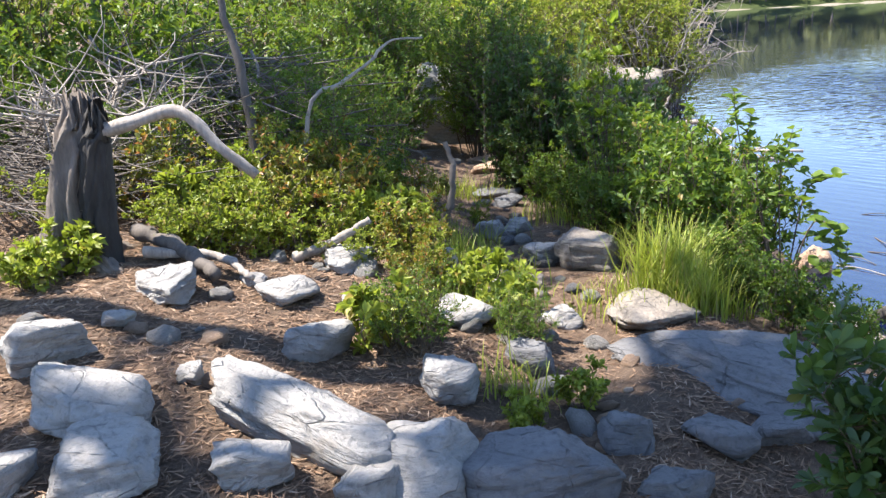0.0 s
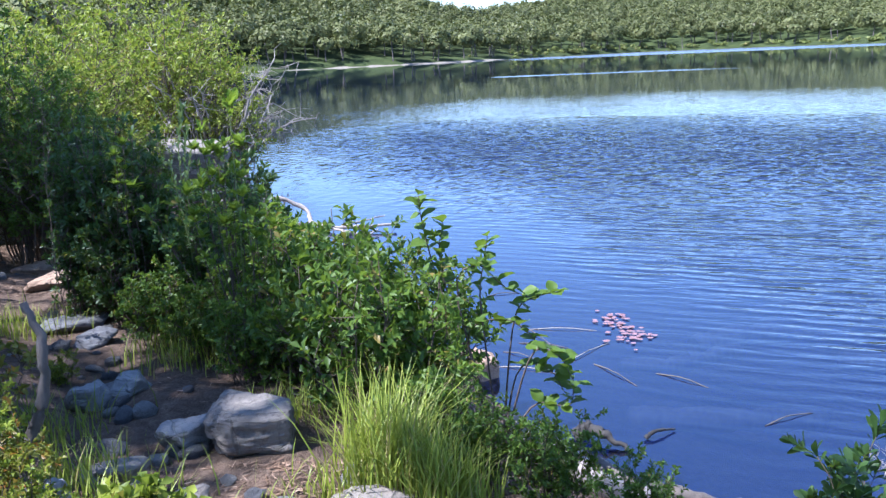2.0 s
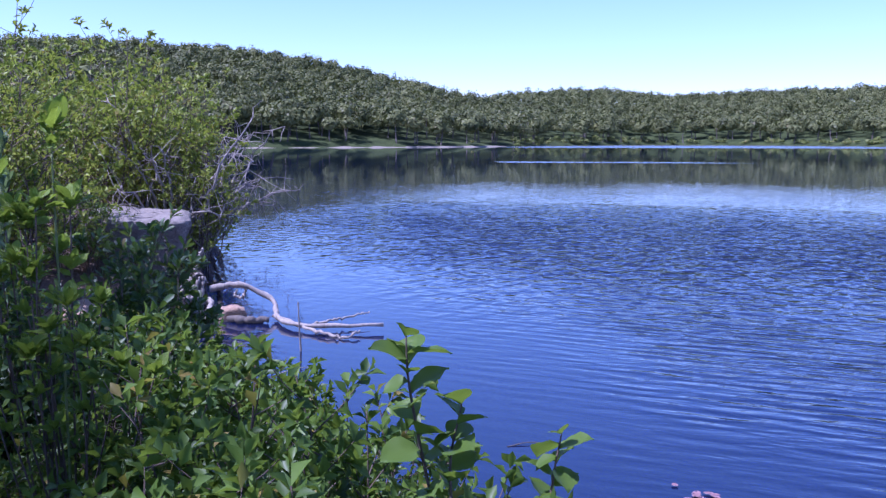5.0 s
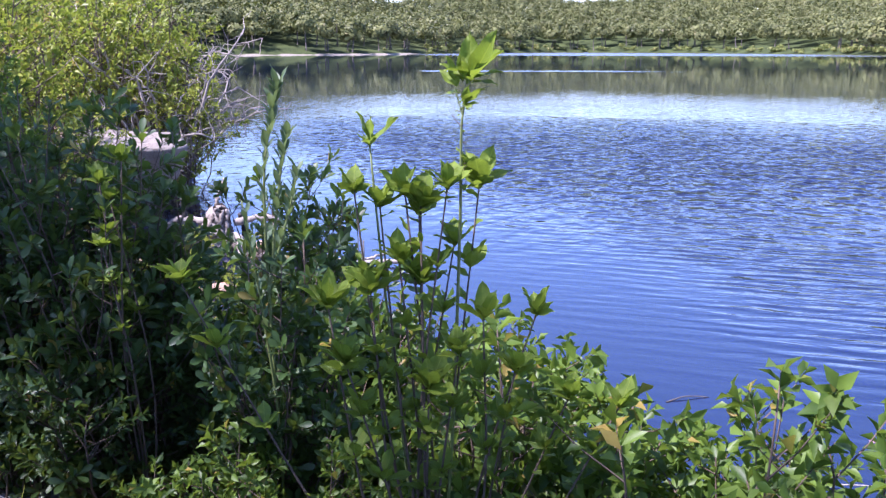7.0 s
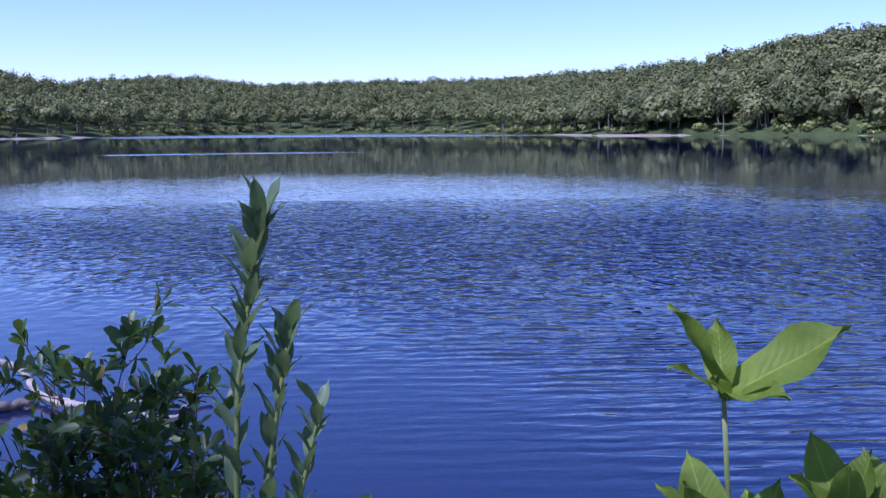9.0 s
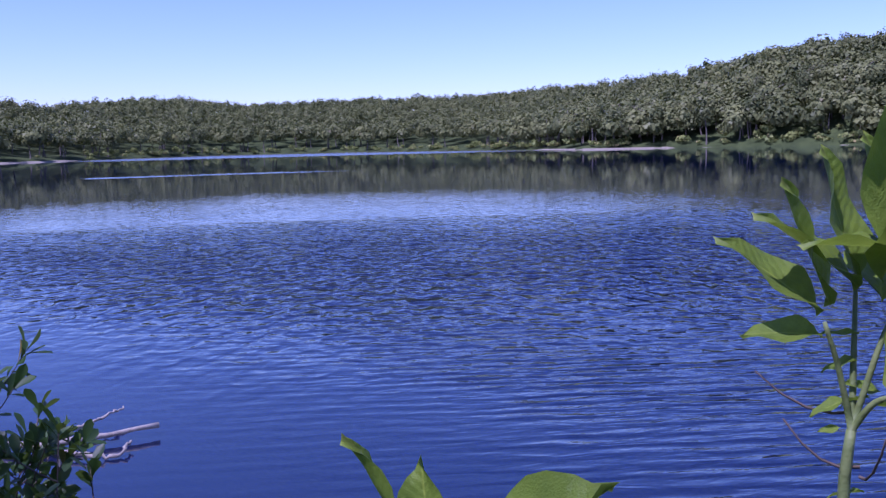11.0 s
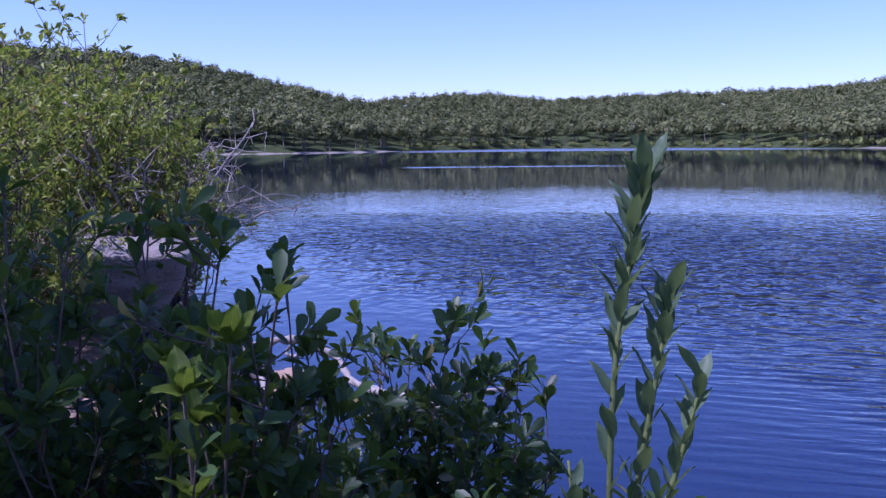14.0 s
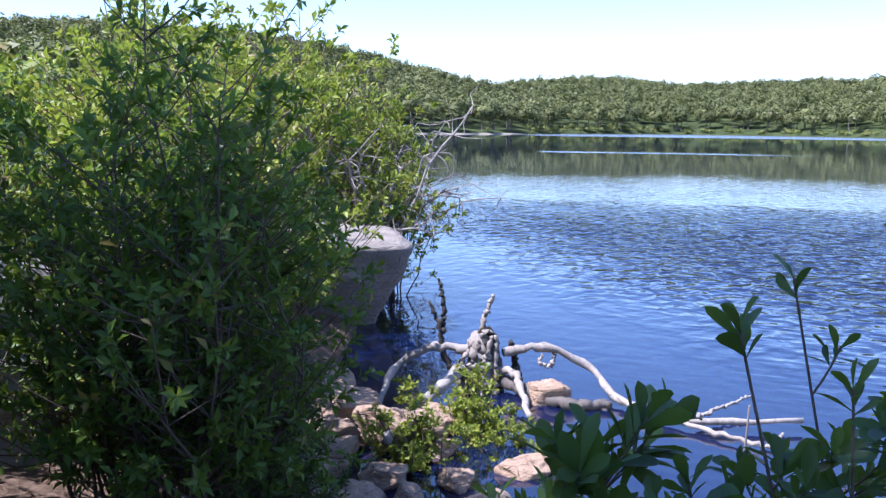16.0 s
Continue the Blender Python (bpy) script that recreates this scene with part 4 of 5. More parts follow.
BROAD = [leaf_mesh("leaf", w, c, 1.0, k, M_LEAF_BIG) for k, (w, c) in enumerate(((0.46, 0.10), (0.52, 0.22), (0.44, -0.06)))]
NARROW = [leaf_mesh("leaf", w, c, 0.5, 9 + k, M_LEAF_WILLOW) for k, (w, c) in enumerate(((0.28, 0.05), (0.33, 0.18)))]
SPOON = [leaf_mesh("leaf", w, c, 0.6, 19 + k, M_LEAF_DARK) for k, (w, c) in enumerate(((0.36, 0.08), (0.42, 0.2)))]


def set_leaf(thing, base, at, way, size, meshes, rng, up=(0, 0, 1)):
    way = Vector(way).normalized()
    turn = way.to_track_quat("X", "Z").to_matrix().to_4x4()
    ob = part("leaf", meshes[rng.randint(len(meshes))], thing)
    ob.matrix_basis = Matrix.Translation(Vector(at) - Vector(base)) @ turn @ pose(0, 0, 0, rng.uniform(-35, 35)) @ Matrix.Scale(size, 4)


def rosette(thing, base, at, size, count, meshes, rng, spread=1.0, axis=(0, 0, 1)):
    a0 = rng.uniform(0, 6.28)
    for k in range(count):
        a = a0 + k * 2.4
        lift = 0.45 + 1.7 * (k / count)
        way = (spread * np.cos(a) + axis[0], spread * np.sin(a) + axis[1], lift + rng.normal(0, 0.15))
        set_leaf(thing, base, np.array(at) - (0, 0, 0.10 * size * (count - k) / count), way, size * rng.uniform(0.65, 1.1), meshes, rng)


def stem_part(thing, base, points, r0, r1, material, name="stem", n=12, sides=6):
    line = smooth_line(points, n) - np.array(base)
    return part(name, mesh_of(name, *tube(line, np.linspace(r0, r1, n), sides), material), thing)


def milky_plant():
    """The tall fresh plant whose top stands against the lake."""
    rng = np.random.RandomState(5)
    base = (-0.24, 4.86, float(height(-0.24, 4.86)))
    plant = tagged(new("broad_leaved_plant"), "tall fresh green plant with broad pointed leaves above the bank", "plant")
    plant.location = base
    top = np.array((-0.174, 4.746, 1.748))
    right, ahead, up = np.array((0.724, -0.690, 0)), np.array((0.690, 0.724, 0)), np.array((0, 0, 1.0))

    def near(r, u, f=0.0):
        return top + right * r + up * u + ahead * f

    fork = near(-0.020, -0.068)
    stem_part(plant, base, [base, (-0.205, 4.80, 0.95), (-0.192, 4.765, 1.45), near(-0.023, -0.112), fork], 0.0042, 0.0022, M_GREENSTEM)
    for tip in (near(0, 0), near(-0.019, -0.004, 0.01), near(-0.033, -0.018, -0.01), near(-0.005, -0.048, -0.012)):
        stem_part(plant, base, [fork, (fork + tip) / 2 + (0, 0, 0.004), tip], 0.0018, 0.0010, M_GREENSTEM, n=8)
    for r0, u0, r, u, f, size in ((0, 0, -0.08, 1.0, 0.10, 0.092), (-0.004, 0, -0.26, 1.0, 0.35, 0.070), (0, 0, 0.56, 0.82, 0.05, 0.110), (0.004, 0, 0.80, 0.60, -0.25, 0.108), (0, 0, 0.95, 0.36, 0.35, 0.066),
                                 (0, 0.012, -0.95, 0.22, -0.55, 0.054), (-0.034, -0.016, -0.85, 0.75, 0.0, 0.058), (-0.030, -0.012, -0.42, 0.92, -0.20, 0.064), (-0.019, -0.002, -0.30, 0.95, 0.30, 0.066), (-0.019, -0.004, -0.70, 0.66, -0.30, 0.060),
                                 (-0.010, 0, 0.20, 0.80, -0.75, 0.050), (0, -0.004, 0.25, 0.35, -0.9, 0.030), (-0.033, -0.026, -1.0, 0.10, 0.1, 0.036), (0.002, -0.006, 0.9, 0.15, 0.5, 0.050), (-0.01, -0.008, 0.1, 0.5, 0.9, 0.062)):
        set_leaf(plant, base, near(r0, u0), right * r + ahead * f + up * u, size * 0.98, BROAD[2:] if u > 0.75 else BROAD, rng)
    for r, u, f, size in ((0.66, 0.75, 0.1, 0.056), (0.08, 1.0, 0.1, 0.040), (0.38, 0.9, -0.3, 0.040), (0.95, 0.25, 0.2, 0.030), (0.8, 0.05, -0.3, 0.024)):
        set_leaf(plant, base, near(-0.005, -0.048, -0.012), right * r + ahead * f + up * u, size, BROAD, rng)
    for k in range(8):
        at = fork + right * rng.normal(0, 0.006) + up * rng.uniform(-0.03, 0.05)
        set_leaf(plant, base, at, right * rng.choice((-1, 1)) + ahead * rng.normal(0, 0.5) + up * rng.uniform(-0.6, 0.2), rng.uniform(0.010, 0.020), BROAD, rng)
    second = np.array((-0.368, 4.822, 1.618))
    stem_part(plant, base, [base, (-0.30, 4.86, 0.9), (-0.345, 4.82, 1.35), second], 0.004, 0.002, M_GREENSTEM)
    for r, u, f, s in ((-0.5, 1.0, 0.1, 0.060), (-0.12, 1.0, 0.3, 0.045), (0.95, 0.62, 0.0, 0.078), (0.45, 0.25, -0.5, 0.05), (-0.1, 0.4, -0.6, 0.03), (-0.6, 0.35, 0.5, 0.04)):
        set_leaf(plant, base, second, right * r + ahead * f + np.array((0, 0, u)), s * 1.3, BROAD, rng)
    for at, s, n in (((-0.153, 4.772, 1.545), 0.062, 9), ((-0.272, 4.782, 1.49), 0.055, 8), ((-0.313, 4.769, 1.395), 0.055, 8), ((-0.371, 4.766, 1.335), 0.060, 8), ((-0.457, 4.774, 1.30), 0.062, 8),
                     ((-0.149, 4.715, 1.29), 0.055, 7), ((-0.198, 4.71, 1.22), 0.06, 8), ((-0.046, 4.698, 1.30), 0.05, 7), ((0.013, 4.653, 1.14), 0.055, 8), ((0.111, 4.633, 1.13), 0.05, 7),
                     ((-0.424, 4.746, 1.19), 0.065, 8), ((-0.257, 4.707, 1.15), 0.065, 8), ((-0.763, 4.841, 1.34), 0.06, 8), ((-0.088, 4.684, 1.19), 0.055, 8), ((-0.20, 4.80, 1.42), 0.05, 7), ((-0.40, 4.79, 1.53), 0.045, 7), ((-0.35, 4.80, 1.50), 0.05, 7), ((-0.30, 4.77, 1.53), 0.05, 6), ((-0.27, 4.755, 1.51), 0.055, 7), ((-0.22, 4.72, 1.55), 0.055, 7)):
        foot = (base[0] + rng.normal(0, 0.04), base[1] + rng.normal(0, 0.04), base[2])
        mid = (np.array(foot) * 0.45 + np.array(at) * 0.55) + rng.normal(0, 0.02, 3)
        stem_part(plant, base, [foot, mid, at], 0.004, 0.0018, M_STEM, n=8)
        rosette(plant, base, at, s * 1.3, n + 2, BROAD, rng)
        rosette(plant, base, mid * 0.3 + np.array(at) * 0.7, s * 1.15, 6, BROAD, rng, 1.2)
        rosette(plant, base, mid * 0.7 + np.array(at) * 0.3, s * 1.1, 5, BROAD, rng, 1.3)
        for q in np.linspace(0.35, 0.95, 7):
            spot = (mid * (1 - q) + np.array(at) * q) if q > 0.5 else (np.array(foot) * (0.5 - q) + mid * (0.5 + q))
            set_leaf(plant, base, spot, (rng.normal(0, 1), rng.normal(0, 1), rng.uniform(0.2, 1.0)), s * rng.uniform(0.4, 0.9), BROAD, rng)
    for k in range(9):
        a = fork + right * 0.004 + up * rng.uniform(-0.14, 0.03)
        e = a + (rng.normal(0, 0.02), rng.normal(0, 0.02), rng.uniform(0.01, 0.04))
        line = bend(a, e, (0, 0, -0.008), 5) - np.array(base)
        part("dry_twig", mesh_of("dry_twig", *tube(line, np.linspace(0.0008, 0.0004, 5), 4), M_STEM), plant, "thin withered brown flower stalk")


milky_plant()


def willow():
    rng = np.random.RandomState(8)
    base = (-0.62, 5.30, float(height(-0.62, 5.30)))
    plant = tagged(new("willow_sapling"), "slender grey-green willow sapling with upright leaves", "sapling")
    plant.location = base
    for pts, n, s in (([base, (-0.64, 5.25, 1.38), (-0.615, 5.27, 1.63), (-0.593, 5.278, 1.72)], 44, 0.048), ([(-0.63, 5.26, 1.25), (-0.598, 5.244, 1.49), (-0.576, 5.255, 1.60)], 24, 0.045),
                      ([(-0.64, 5.25, 1.2), (-0.58, 5.235, 1.40), (-0.55, 5.23, 1.52)], 18, 0.042), ([(-0.63, 5.26, 0.9), (-0.66, 5.24, 1.2), (-0.69, 5.22, 1.44)], 18, 0.042)):
        stem_part(plant, base, pts, 0.0045, 0.0015, M_GREENSTEM, n=14)
        line = smooth_line(pts, 60)
        for k in range(n):
            at = line[int(60 * (0.25 + 0.74 * k / n))]
            a = k * 2.4
            set_leaf(plant, base, at, (0.42 * np.cos(a), 0.42 * np.sin(a), 1.0), s * rng.uniform(0.85, 1.3), NARROW, rng)


willow()


def spoon_template():
    """A small spoon-shaped leaf of unit length: fifteen corners, eight faces."""
    v = []
    for u, w in ((0, 0.03), (0.3, 0.09), (0.62, 0.19), (0.86, 0.17), (1.0, 0.03)):
        v += [(u, -w, 0.3 * w - 0.12 * u * u), (u, 0, -0.12 * u * u), (u, w, 0.3 * w - 0.12 * u * u)]
    q = [(a * 3 + b, a * 3 + 3 + b, a * 3 + 4 + b, a * 3 + 1 + b) for a in range(4) for b in range(2)]
    return np.array(v), np.array(q)


def batch(template, at, way, face, size):
    """Many copies of a leaf template, each with its own place and turn."""
    v, q = template
    x = unit(np.asarray(way, float))
    y = unit(np.cross(np.asarray(face, float), x))
    z = np.cross(x, y)
    size = np.asarray(size)[:, None, None]
    out = np.asarray(at)[:, None] + size * (v[None, :, :1] * x[:, None] + v[None, :, 1:2] * y[:, None] + v[None, :, 2:] * z[:, None])
    return out.reshape(-1, 3), (np.arange(len(x))[:, None, None] * len(v) + q[None]).reshape(-1, 4)


def spoon_bush(name, x, y, top, wide, seed, count, size, label, low=0.5, material=None, singles=40, thick=0.0042):
    """A dark bush with spoon-shaped leaves in tufts on forked twigs."""
    rng = np.random.RandomState(seed)
    base = np.array((x, y, float(height(x, y))))
    bush = tagged(new(name), label, "shrub")
    bush.location = base
    at, way, face, sz, twigs = [], [], [], [], []
    for k in range(count):
        a = rng.uniform(0, 6.28)
        r = wide * 0.5 * rng.uniform(0.1, 1) ** 0.6
        z = (top - base[2]) * rng.uniform(low, 1.0) * (1 - 0.2 * (r / wide) ** 2)
        head = np.array((r * np.cos(a), r * np.sin(a), z))
        foot = np.array((rng.normal(0, 0.06), rng.normal(0, 0.06), -0.03))
        line = bend(foot, head, (-0.12 * np.cos(a) * r, -0.12 * np.sin(a) * r, 0), 8, rng, 0.012)
        part("stem", mesh_of("stem", *tube(line, np.linspace(thick, 0.36 * thick, 8), 5), M_STEM), bush)
        ends = [(head, unit(line[-1] - line[-2]))]
        for _ in range(12):
            u = rng.uniform(0.18, 0.97) * 7
            i = min(int(u), 6)
            p = line[i] * (1 - (u - i)) + line[i + 1] * (u - i)
            b = rng.uniform(0, 6.28)
            d = unit(np.array((np.cos(b), np.sin(b), rng.uniform(0.3, 1.4))))
            e = p + d * size * rng.uniform(0.8, 2.4)
            twigs.append(tube(bend(p, e, (0, 0, -0.1 * size), 4), np.linspace(0.002, 0.0012, 4), 4))
            ends.append((e, d))
            for w in rng.uniform(0.2, 0.9, 3):
                at.append(p * (1 - w) + e * w)
                way.append(d * 0.6 + rng.normal(0, 0.7, 3))
                face.append(rng.normal(0, 0.4, 3) + (0, 0, 1))
                sz.append(size * rng.uniform(0.55, 0.95))
        for e, d in ends:
            b0 = rng.uniform(0, 6.28)
            x1 = unit(np.cross(d, (0.3, 0.5, 0.8)))
            y1 = np.cross(d, x1)
            for m in range(rng.randint(6, 10)):
                b = b0 + m * 2.4
                at.append(e - d * size * 0.09 * m)
                way.append((np.cos(b) * x1 + np.sin(b) * y1) * rng.uniform(0.5, 1.0) + d * rng.uniform(0.5, 1.3) + rng.normal(0, 0.15, 3))
                face.append(d + rng.normal(0, 0.3, 3))
                sz.append(size * rng.uniform(0.6, 1.1))
    tagged(part("twig", mesh_of("twig", *join(*twigs), M_STEM), bush), kind="stuff")
    v, f = batch(spoon_template(), np.array(at), np.array(way), np.array(face), np.array(sz))
    tagged(part("foliage", mesh_of("foliage", v, f, material or M_LEAF_DARK), bush), kind="stuff")
    for k in range(singles):
        m = rng.randint(len(at))
        set_leaf(bush, (0, 0, 0), at[m], way[m] + rng.normal(0, 0.3, 3), sz[m], SPOON, rng)
    return bush


spoon_bush("laurel_bush", -0.76, 6.82, 1.36, 0.62, 31, 34, 0.066, "dark laurel bush with spoon-shaped leaves leaning over the water", 0.25)
spoon_bush("laurel_bush", -1.42, 5.86, 1.74, 0.46, 41, 76, 0.046, "dark shaded laurel bush beside the trail", 0.12)
spoon_bush("laurel_sprig", -1.30, 5.08, 1.86, 0.06, 42, 2, 0.027, "tall slender laurel sprig beside the trail", 0.95, singles=6, thick=0.0022)
spoon_bush("laurel_bush", -1.60, 5.84, 1.50, 0.26, 44, 24, 0.042, "dark shaded laurel bush beside the trail", 0.2)
spoon_bush("laurel_bush", -1.18, 5.70, 1.68, 0.66, 32, 64, 0.052, "dark shaded laurel bush beside the trail", 0.12)
spoon_bush("laurel_bush", -1.00, 5.80, 1.60, 0.50, 33, 26, 0.052, "dark shaded laurel bush beside the trail", 0.3)
spoon_bush("laurel_bush", -1.50, 6.05, 1.45, 0.60, 36, 38, 0.054, "dark shaded laurel bush beside the trail", 0.12)
spoon_bush("laurel_sprig", -0.62, 5.34, 1.34, 0.50, 43, 24, 0.048, "low laurel sprig under the willow sapling", 0.3)
spoon_bush("laurel_sprig", -0.56, 6.40, 1.30, 0.36, 45, 14, 0.060, "dark laurel sprig above the shallows", 0.3)
spoon_bush("laurel_sprig", -0.42, 6.0, 1.16, 0.5, 34, 10, 0.07, "dark laurel sprig above the shallows")
spoon_bush("laurel_sprig", 2.42, 3.20, 0.52, 0.45, 35, 12, 0.075, "leafy green sprig at the water's edge")
spoon_bush("laurel_sprig", 1.84, 1.60, 1.02, 0.55, 37, 16, 0.07, "leafy green sprig at the water's edge")
spoon_bush("laurel_sprig", -1.64, 6.22, 1.52, 0.36, 39, 8, 0.078, "dark leafy laurel sprig beside the trail", 0.6)
spoon_bush("laurel_sprig", -1.72, 6.55, 1.05, 0.45, 38, 10, 0.07, "leafy green sprig at the water's edge")


def broad_leaved_shoots(x, y, z, seed, count, size, spread):
    """Low shoots tipped with rosettes of broad leaves."""
    rng = np.random.RandomState(seed)
    base = np.array((x, y, float(height(x, y))))
    plant = tagged(new("broad_leaved_plant"), "fresh green shoots with broad pointed leaves among the laurel", "plant")
    plant.location = base
    for k in range(count):
        at = np.array((x + rng.normal(0, spread), y + rng.normal(0, spread), z - abs(rng.normal(0, 0.12))))
        mid = (base + at) / 2 + rng.normal(0, 0.03, 3)
        stem_part(plant, base, [base, mid, at], 0.004, 0.002, M_STEM, n=8)
        rosette(plant, base, at, size, 8, BROAD, rng)
        rosette(plant, base, at * 0.4 + mid * 0.6, size * 0.9, 6, BROAD, rng, 1.3)
        rosette(plant, base, at * 0.75 + mid * 0.25, size * 0.9, 6, BROAD, rng, 1.2)


broad_leaved_shoots(-1.06, 5.56, 1.52, 91, 6, 0.058, 0.08)


def round_leaved_branch():
    """Arching shoots with round leaves over the shallows."""
    rng = np.random.RandomState(12)
    base = (1.12, 3.86, float(height(1.12, 3.86)))
    plant = tagged(new("alder_shoot"), "arching alder shoots with round green leaves over the water", "shrub")
    plant.location = base
    round_leaf = [leaf_mesh("leaf", w, 0.1, 0.6, 40 + k, M_LEAF) for k, w in enumerate((0.85, 0.75))]
    for pts in ([base, (1.05, 4.02, 0.85), (1.07, 4.09, 1.05), (1.09, 4.11, 1.16)], [base, (1.19, 3.93, 0.82), (1.29, 3.9, 0.93), (1.37, 3.86, 0.96)], [base, (0.88, 3.99, 0.95), (0.81, 4.01, 1.25), (0.80, 4.01, 1.37)],
                [base, (1.25, 3.8, 0.7), (1.36, 3.75, 0.72), (1.42, 3.72, 0.62)], [base, (1.2, 3.9, 0.6), (1.33, 3.86, 0.62), (1.4, 3.9, 0.5)],
                [base, (0.95, 3.91, 0.94), (1.04, 3.93, 1.07), (1.15, 3.91, 0.98), (1.28, 3.89, 0.92)], [base, (0.99, 3.87, 0.76), (1.16, 3.88, 0.84), (1.30, 3.85, 0.73)], [base, (1.26, 3.81, 0.48), (1.41, 3.80, 0.48), (1.43, 3.83, 0.61)],
                [base, (0.92, 3.95, 0.9), (0.88, 3.98, 1.12), (0.90, 4.0, 1.25)]):
        stem_part(plant, base, pts, 0.005, 0.0015, M_STEM, n=14)
        line = smooth_line(pts, 50)
        for k in range(16):
            at = line[int(18 + 31 * k / 15)]
            a = k * 2.4 + rng.uniform(-0.4, 0.4)
            set_leaf(plant, base, at, (np.cos(a), np.sin(a), 0.35 + rng.normal(0, 0.3)), rng.uniform(0.05, 0.088), round_leaf, rng)


round_leaved_branch()


# ---- driftwood, deadwood ----
def driftwood_root():
    rng = np.random.RandomState(6)
    base = (-1.86, 10.9, 0.0)
    root = tagged(new("driftwood_root"), "bleached upturned tree root with crooked arms lying in the shallows", "driftwood")
    root.location = base
    def arm(points, r0, r1, material=M_DEAD, name="root_arm"):
        line = smooth_line(points, 30)
        line[1:-1] += rng.normal(0, 0.006, (28, 3))
        part(name, mesh_of(name, *tube(line - np.array(base), np.linspace(r0 * 0.78, r1 * 0.72, 30) * (1 + 0.18 * np.sin(np.arange(30) * 1.3)), 8, 0.12, rng), material), root)
    arm([(-1.86, 10.93, -0.08), (-1.87, 11.0, 0.12), (-1.85, 11.03, 0.30), (-1.83, 11.03, 0.36)], 0.17, 0.10, M_DEAD, "crown")
    for k in range(9):
        a = k * 0.7
        arm([(-1.86 + 0.13 * np.cos(a), 10.95 + 0.1 * np.sin(a), -0.02), (-1.87 + 0.14 * np.cos(a), 11.0 + 0.1 * np.sin(a), 0.15), (-1.84 + 0.08 * np.cos(a + 0.4), 11.03 + 0.06 * np.sin(a), 0.38)], 0.035, 0.02, M_DEAD if k % 3 else M_DEADBROWN, "root_strand")
    arm([(-1.95, 11.02, 0.27), (-2.22, 11.01, 0.28), (-2.46, 10.98, 0.14), (-2.52, 10.35, 0.05), (-2.52, 9.95, 0.10)], 0.045, 0.022)
    arm([(-2.0, 10.9, 0.16), (-2.19, 10.44, 0.10), (-2.34, 9.85, 0.12), (-2.37, 9.5, 0.14)], 0.055, 0.035)
    arm([(-1.90, 10.89, 0.06), (-2.10, 11.0, 0.19), (-2.15, 11.03, 0.42), (-2.23, 11.05, 0.60)], 0.04, 0.016, M_CHAR)
    arm([(-2.13, 11.03, 0.38), (-2.13, 11.05, 0.58), (-2.17, 11.08, 0.76)], 0.028, 0.014, M_CHAR)
    arm([(-1.87, 11.02, 0.25), (-1.85, 11.05, 0.46), (-1.78, 11.08, 0.65)], 0.035, 0.022)
    arm([(-1.71, 11.02, 0.25), (-1.51, 11.04, 0.29), (-1.32, 11.04, 0.27), (-1.08, 11.03, 0.14), (-0.99, 10.77, 0.06), (-0.81, 10.38, 0.05), (-0.49, 10.24, 0.05), (0.10, 10.28, 0.06)], 0.04, 0.024)
    arm([(-1.34, 11.04, 0.26), (-1.38, 11.0, 0.17), (-1.45, 11.0, 0.19), (-1.44, 11.02, 0.25)], 0.02, 0.012)
    arm([(-1.0, 10.71, 0.05), (-0.52, 10.14, 0.04), (-0.22, 9.92, 0.02), (-0.09, 10.07, 0.05)], 0.025, 0.012)
    arm([(-1.79, 11.0, 0.09), (-1.65, 10.85, 0.16), (-1.55, 10.35, 0.02)], 0.04, 0.03)
    arm([(-1.71, 10.97, 0.06), (-1.32, 10.6, 0.03), (-1.02, 10.59, 0.03)], 0.06, 0.04, M_DEADBROWN)
    arm([(-0.55, 10.29, 0.05), (-0.08, 10.69, 0.10)], 0.018, 0.009)
    arm([(-1.60, 11.0, 0.05), (-1.62, 11.05, 0.18), (-1.66, 11.05, 0.33)], 0.04, 0.025, M_CHAR, "stub")


driftwood_root()
for _k, (_x, _y, _s) in enumerate(((-2.0, 10.1, 0.9), (-1.75, 9.9, 0.7), (-2.2, 9.6, 0.8), (-1.45, 9.7, 0.6))):
    shrub("low", _x, _y, _s * 1.2, 70 * _k, "sunlit yellow-green sprig growing by the driftwood", lift=0.14 if _x > -2.1 else 0.10)


def limb(name, points, r0, r1, material, label, category="branch", n=24, sides=9, rough=0.12, seed=0):
    """A lying or leaning dead limb as a thing of its own."""
    rng = np.random.RandomState(seed)
    base = np.array(points[0], float)
    line = smooth_line(points, n) - base
    line[1:-1] += rng.normal(0, 0.15 * min(r0, 0.04), (n - 2, 3))
    ob = new(name, mesh_of(name, *tube(line, np.linspace(r0, r1, n) * (1 + 0.1 * np.sin(np.arange(n) * 0.9)), sides, rough, rng), material))
    ob.location = base
    return tagged(ob, label, category)


limb("driftwood_log", [(1.15, 4.05, 0.28), (1.35, 3.90, 0.22), (1.52, 3.70, 0.17), (1.78, 3.56, 0.12), (2.08, 3.58, 0.08), (2.42, 3.52, 0.05)], 0.07, 0.04, M_DEAD, "grey-brown weathered driftwood log at the water's edge", "driftwood", 30, seed=1)
limb("driftwood_log", [(1.32, 4.06, 0.20), (1.62, 3.86, 0.12), (1.95, 3.74, 0.05), (2.3, 3.66, 0.02)], 0.05, 0.03, M_BARK, "dark wet driftwood log at the water's edge", "driftwood", 26, seed=2)
limb("driftwood_log", [(1.42, 3.83, 0.12), (1.75, 3.66, 0.08), (2.05, 3.55, 0.02)], 0.03, 0.02, M_DEAD, "thin weathered driftwood branch at the water's edge", "driftwood", seed=3)
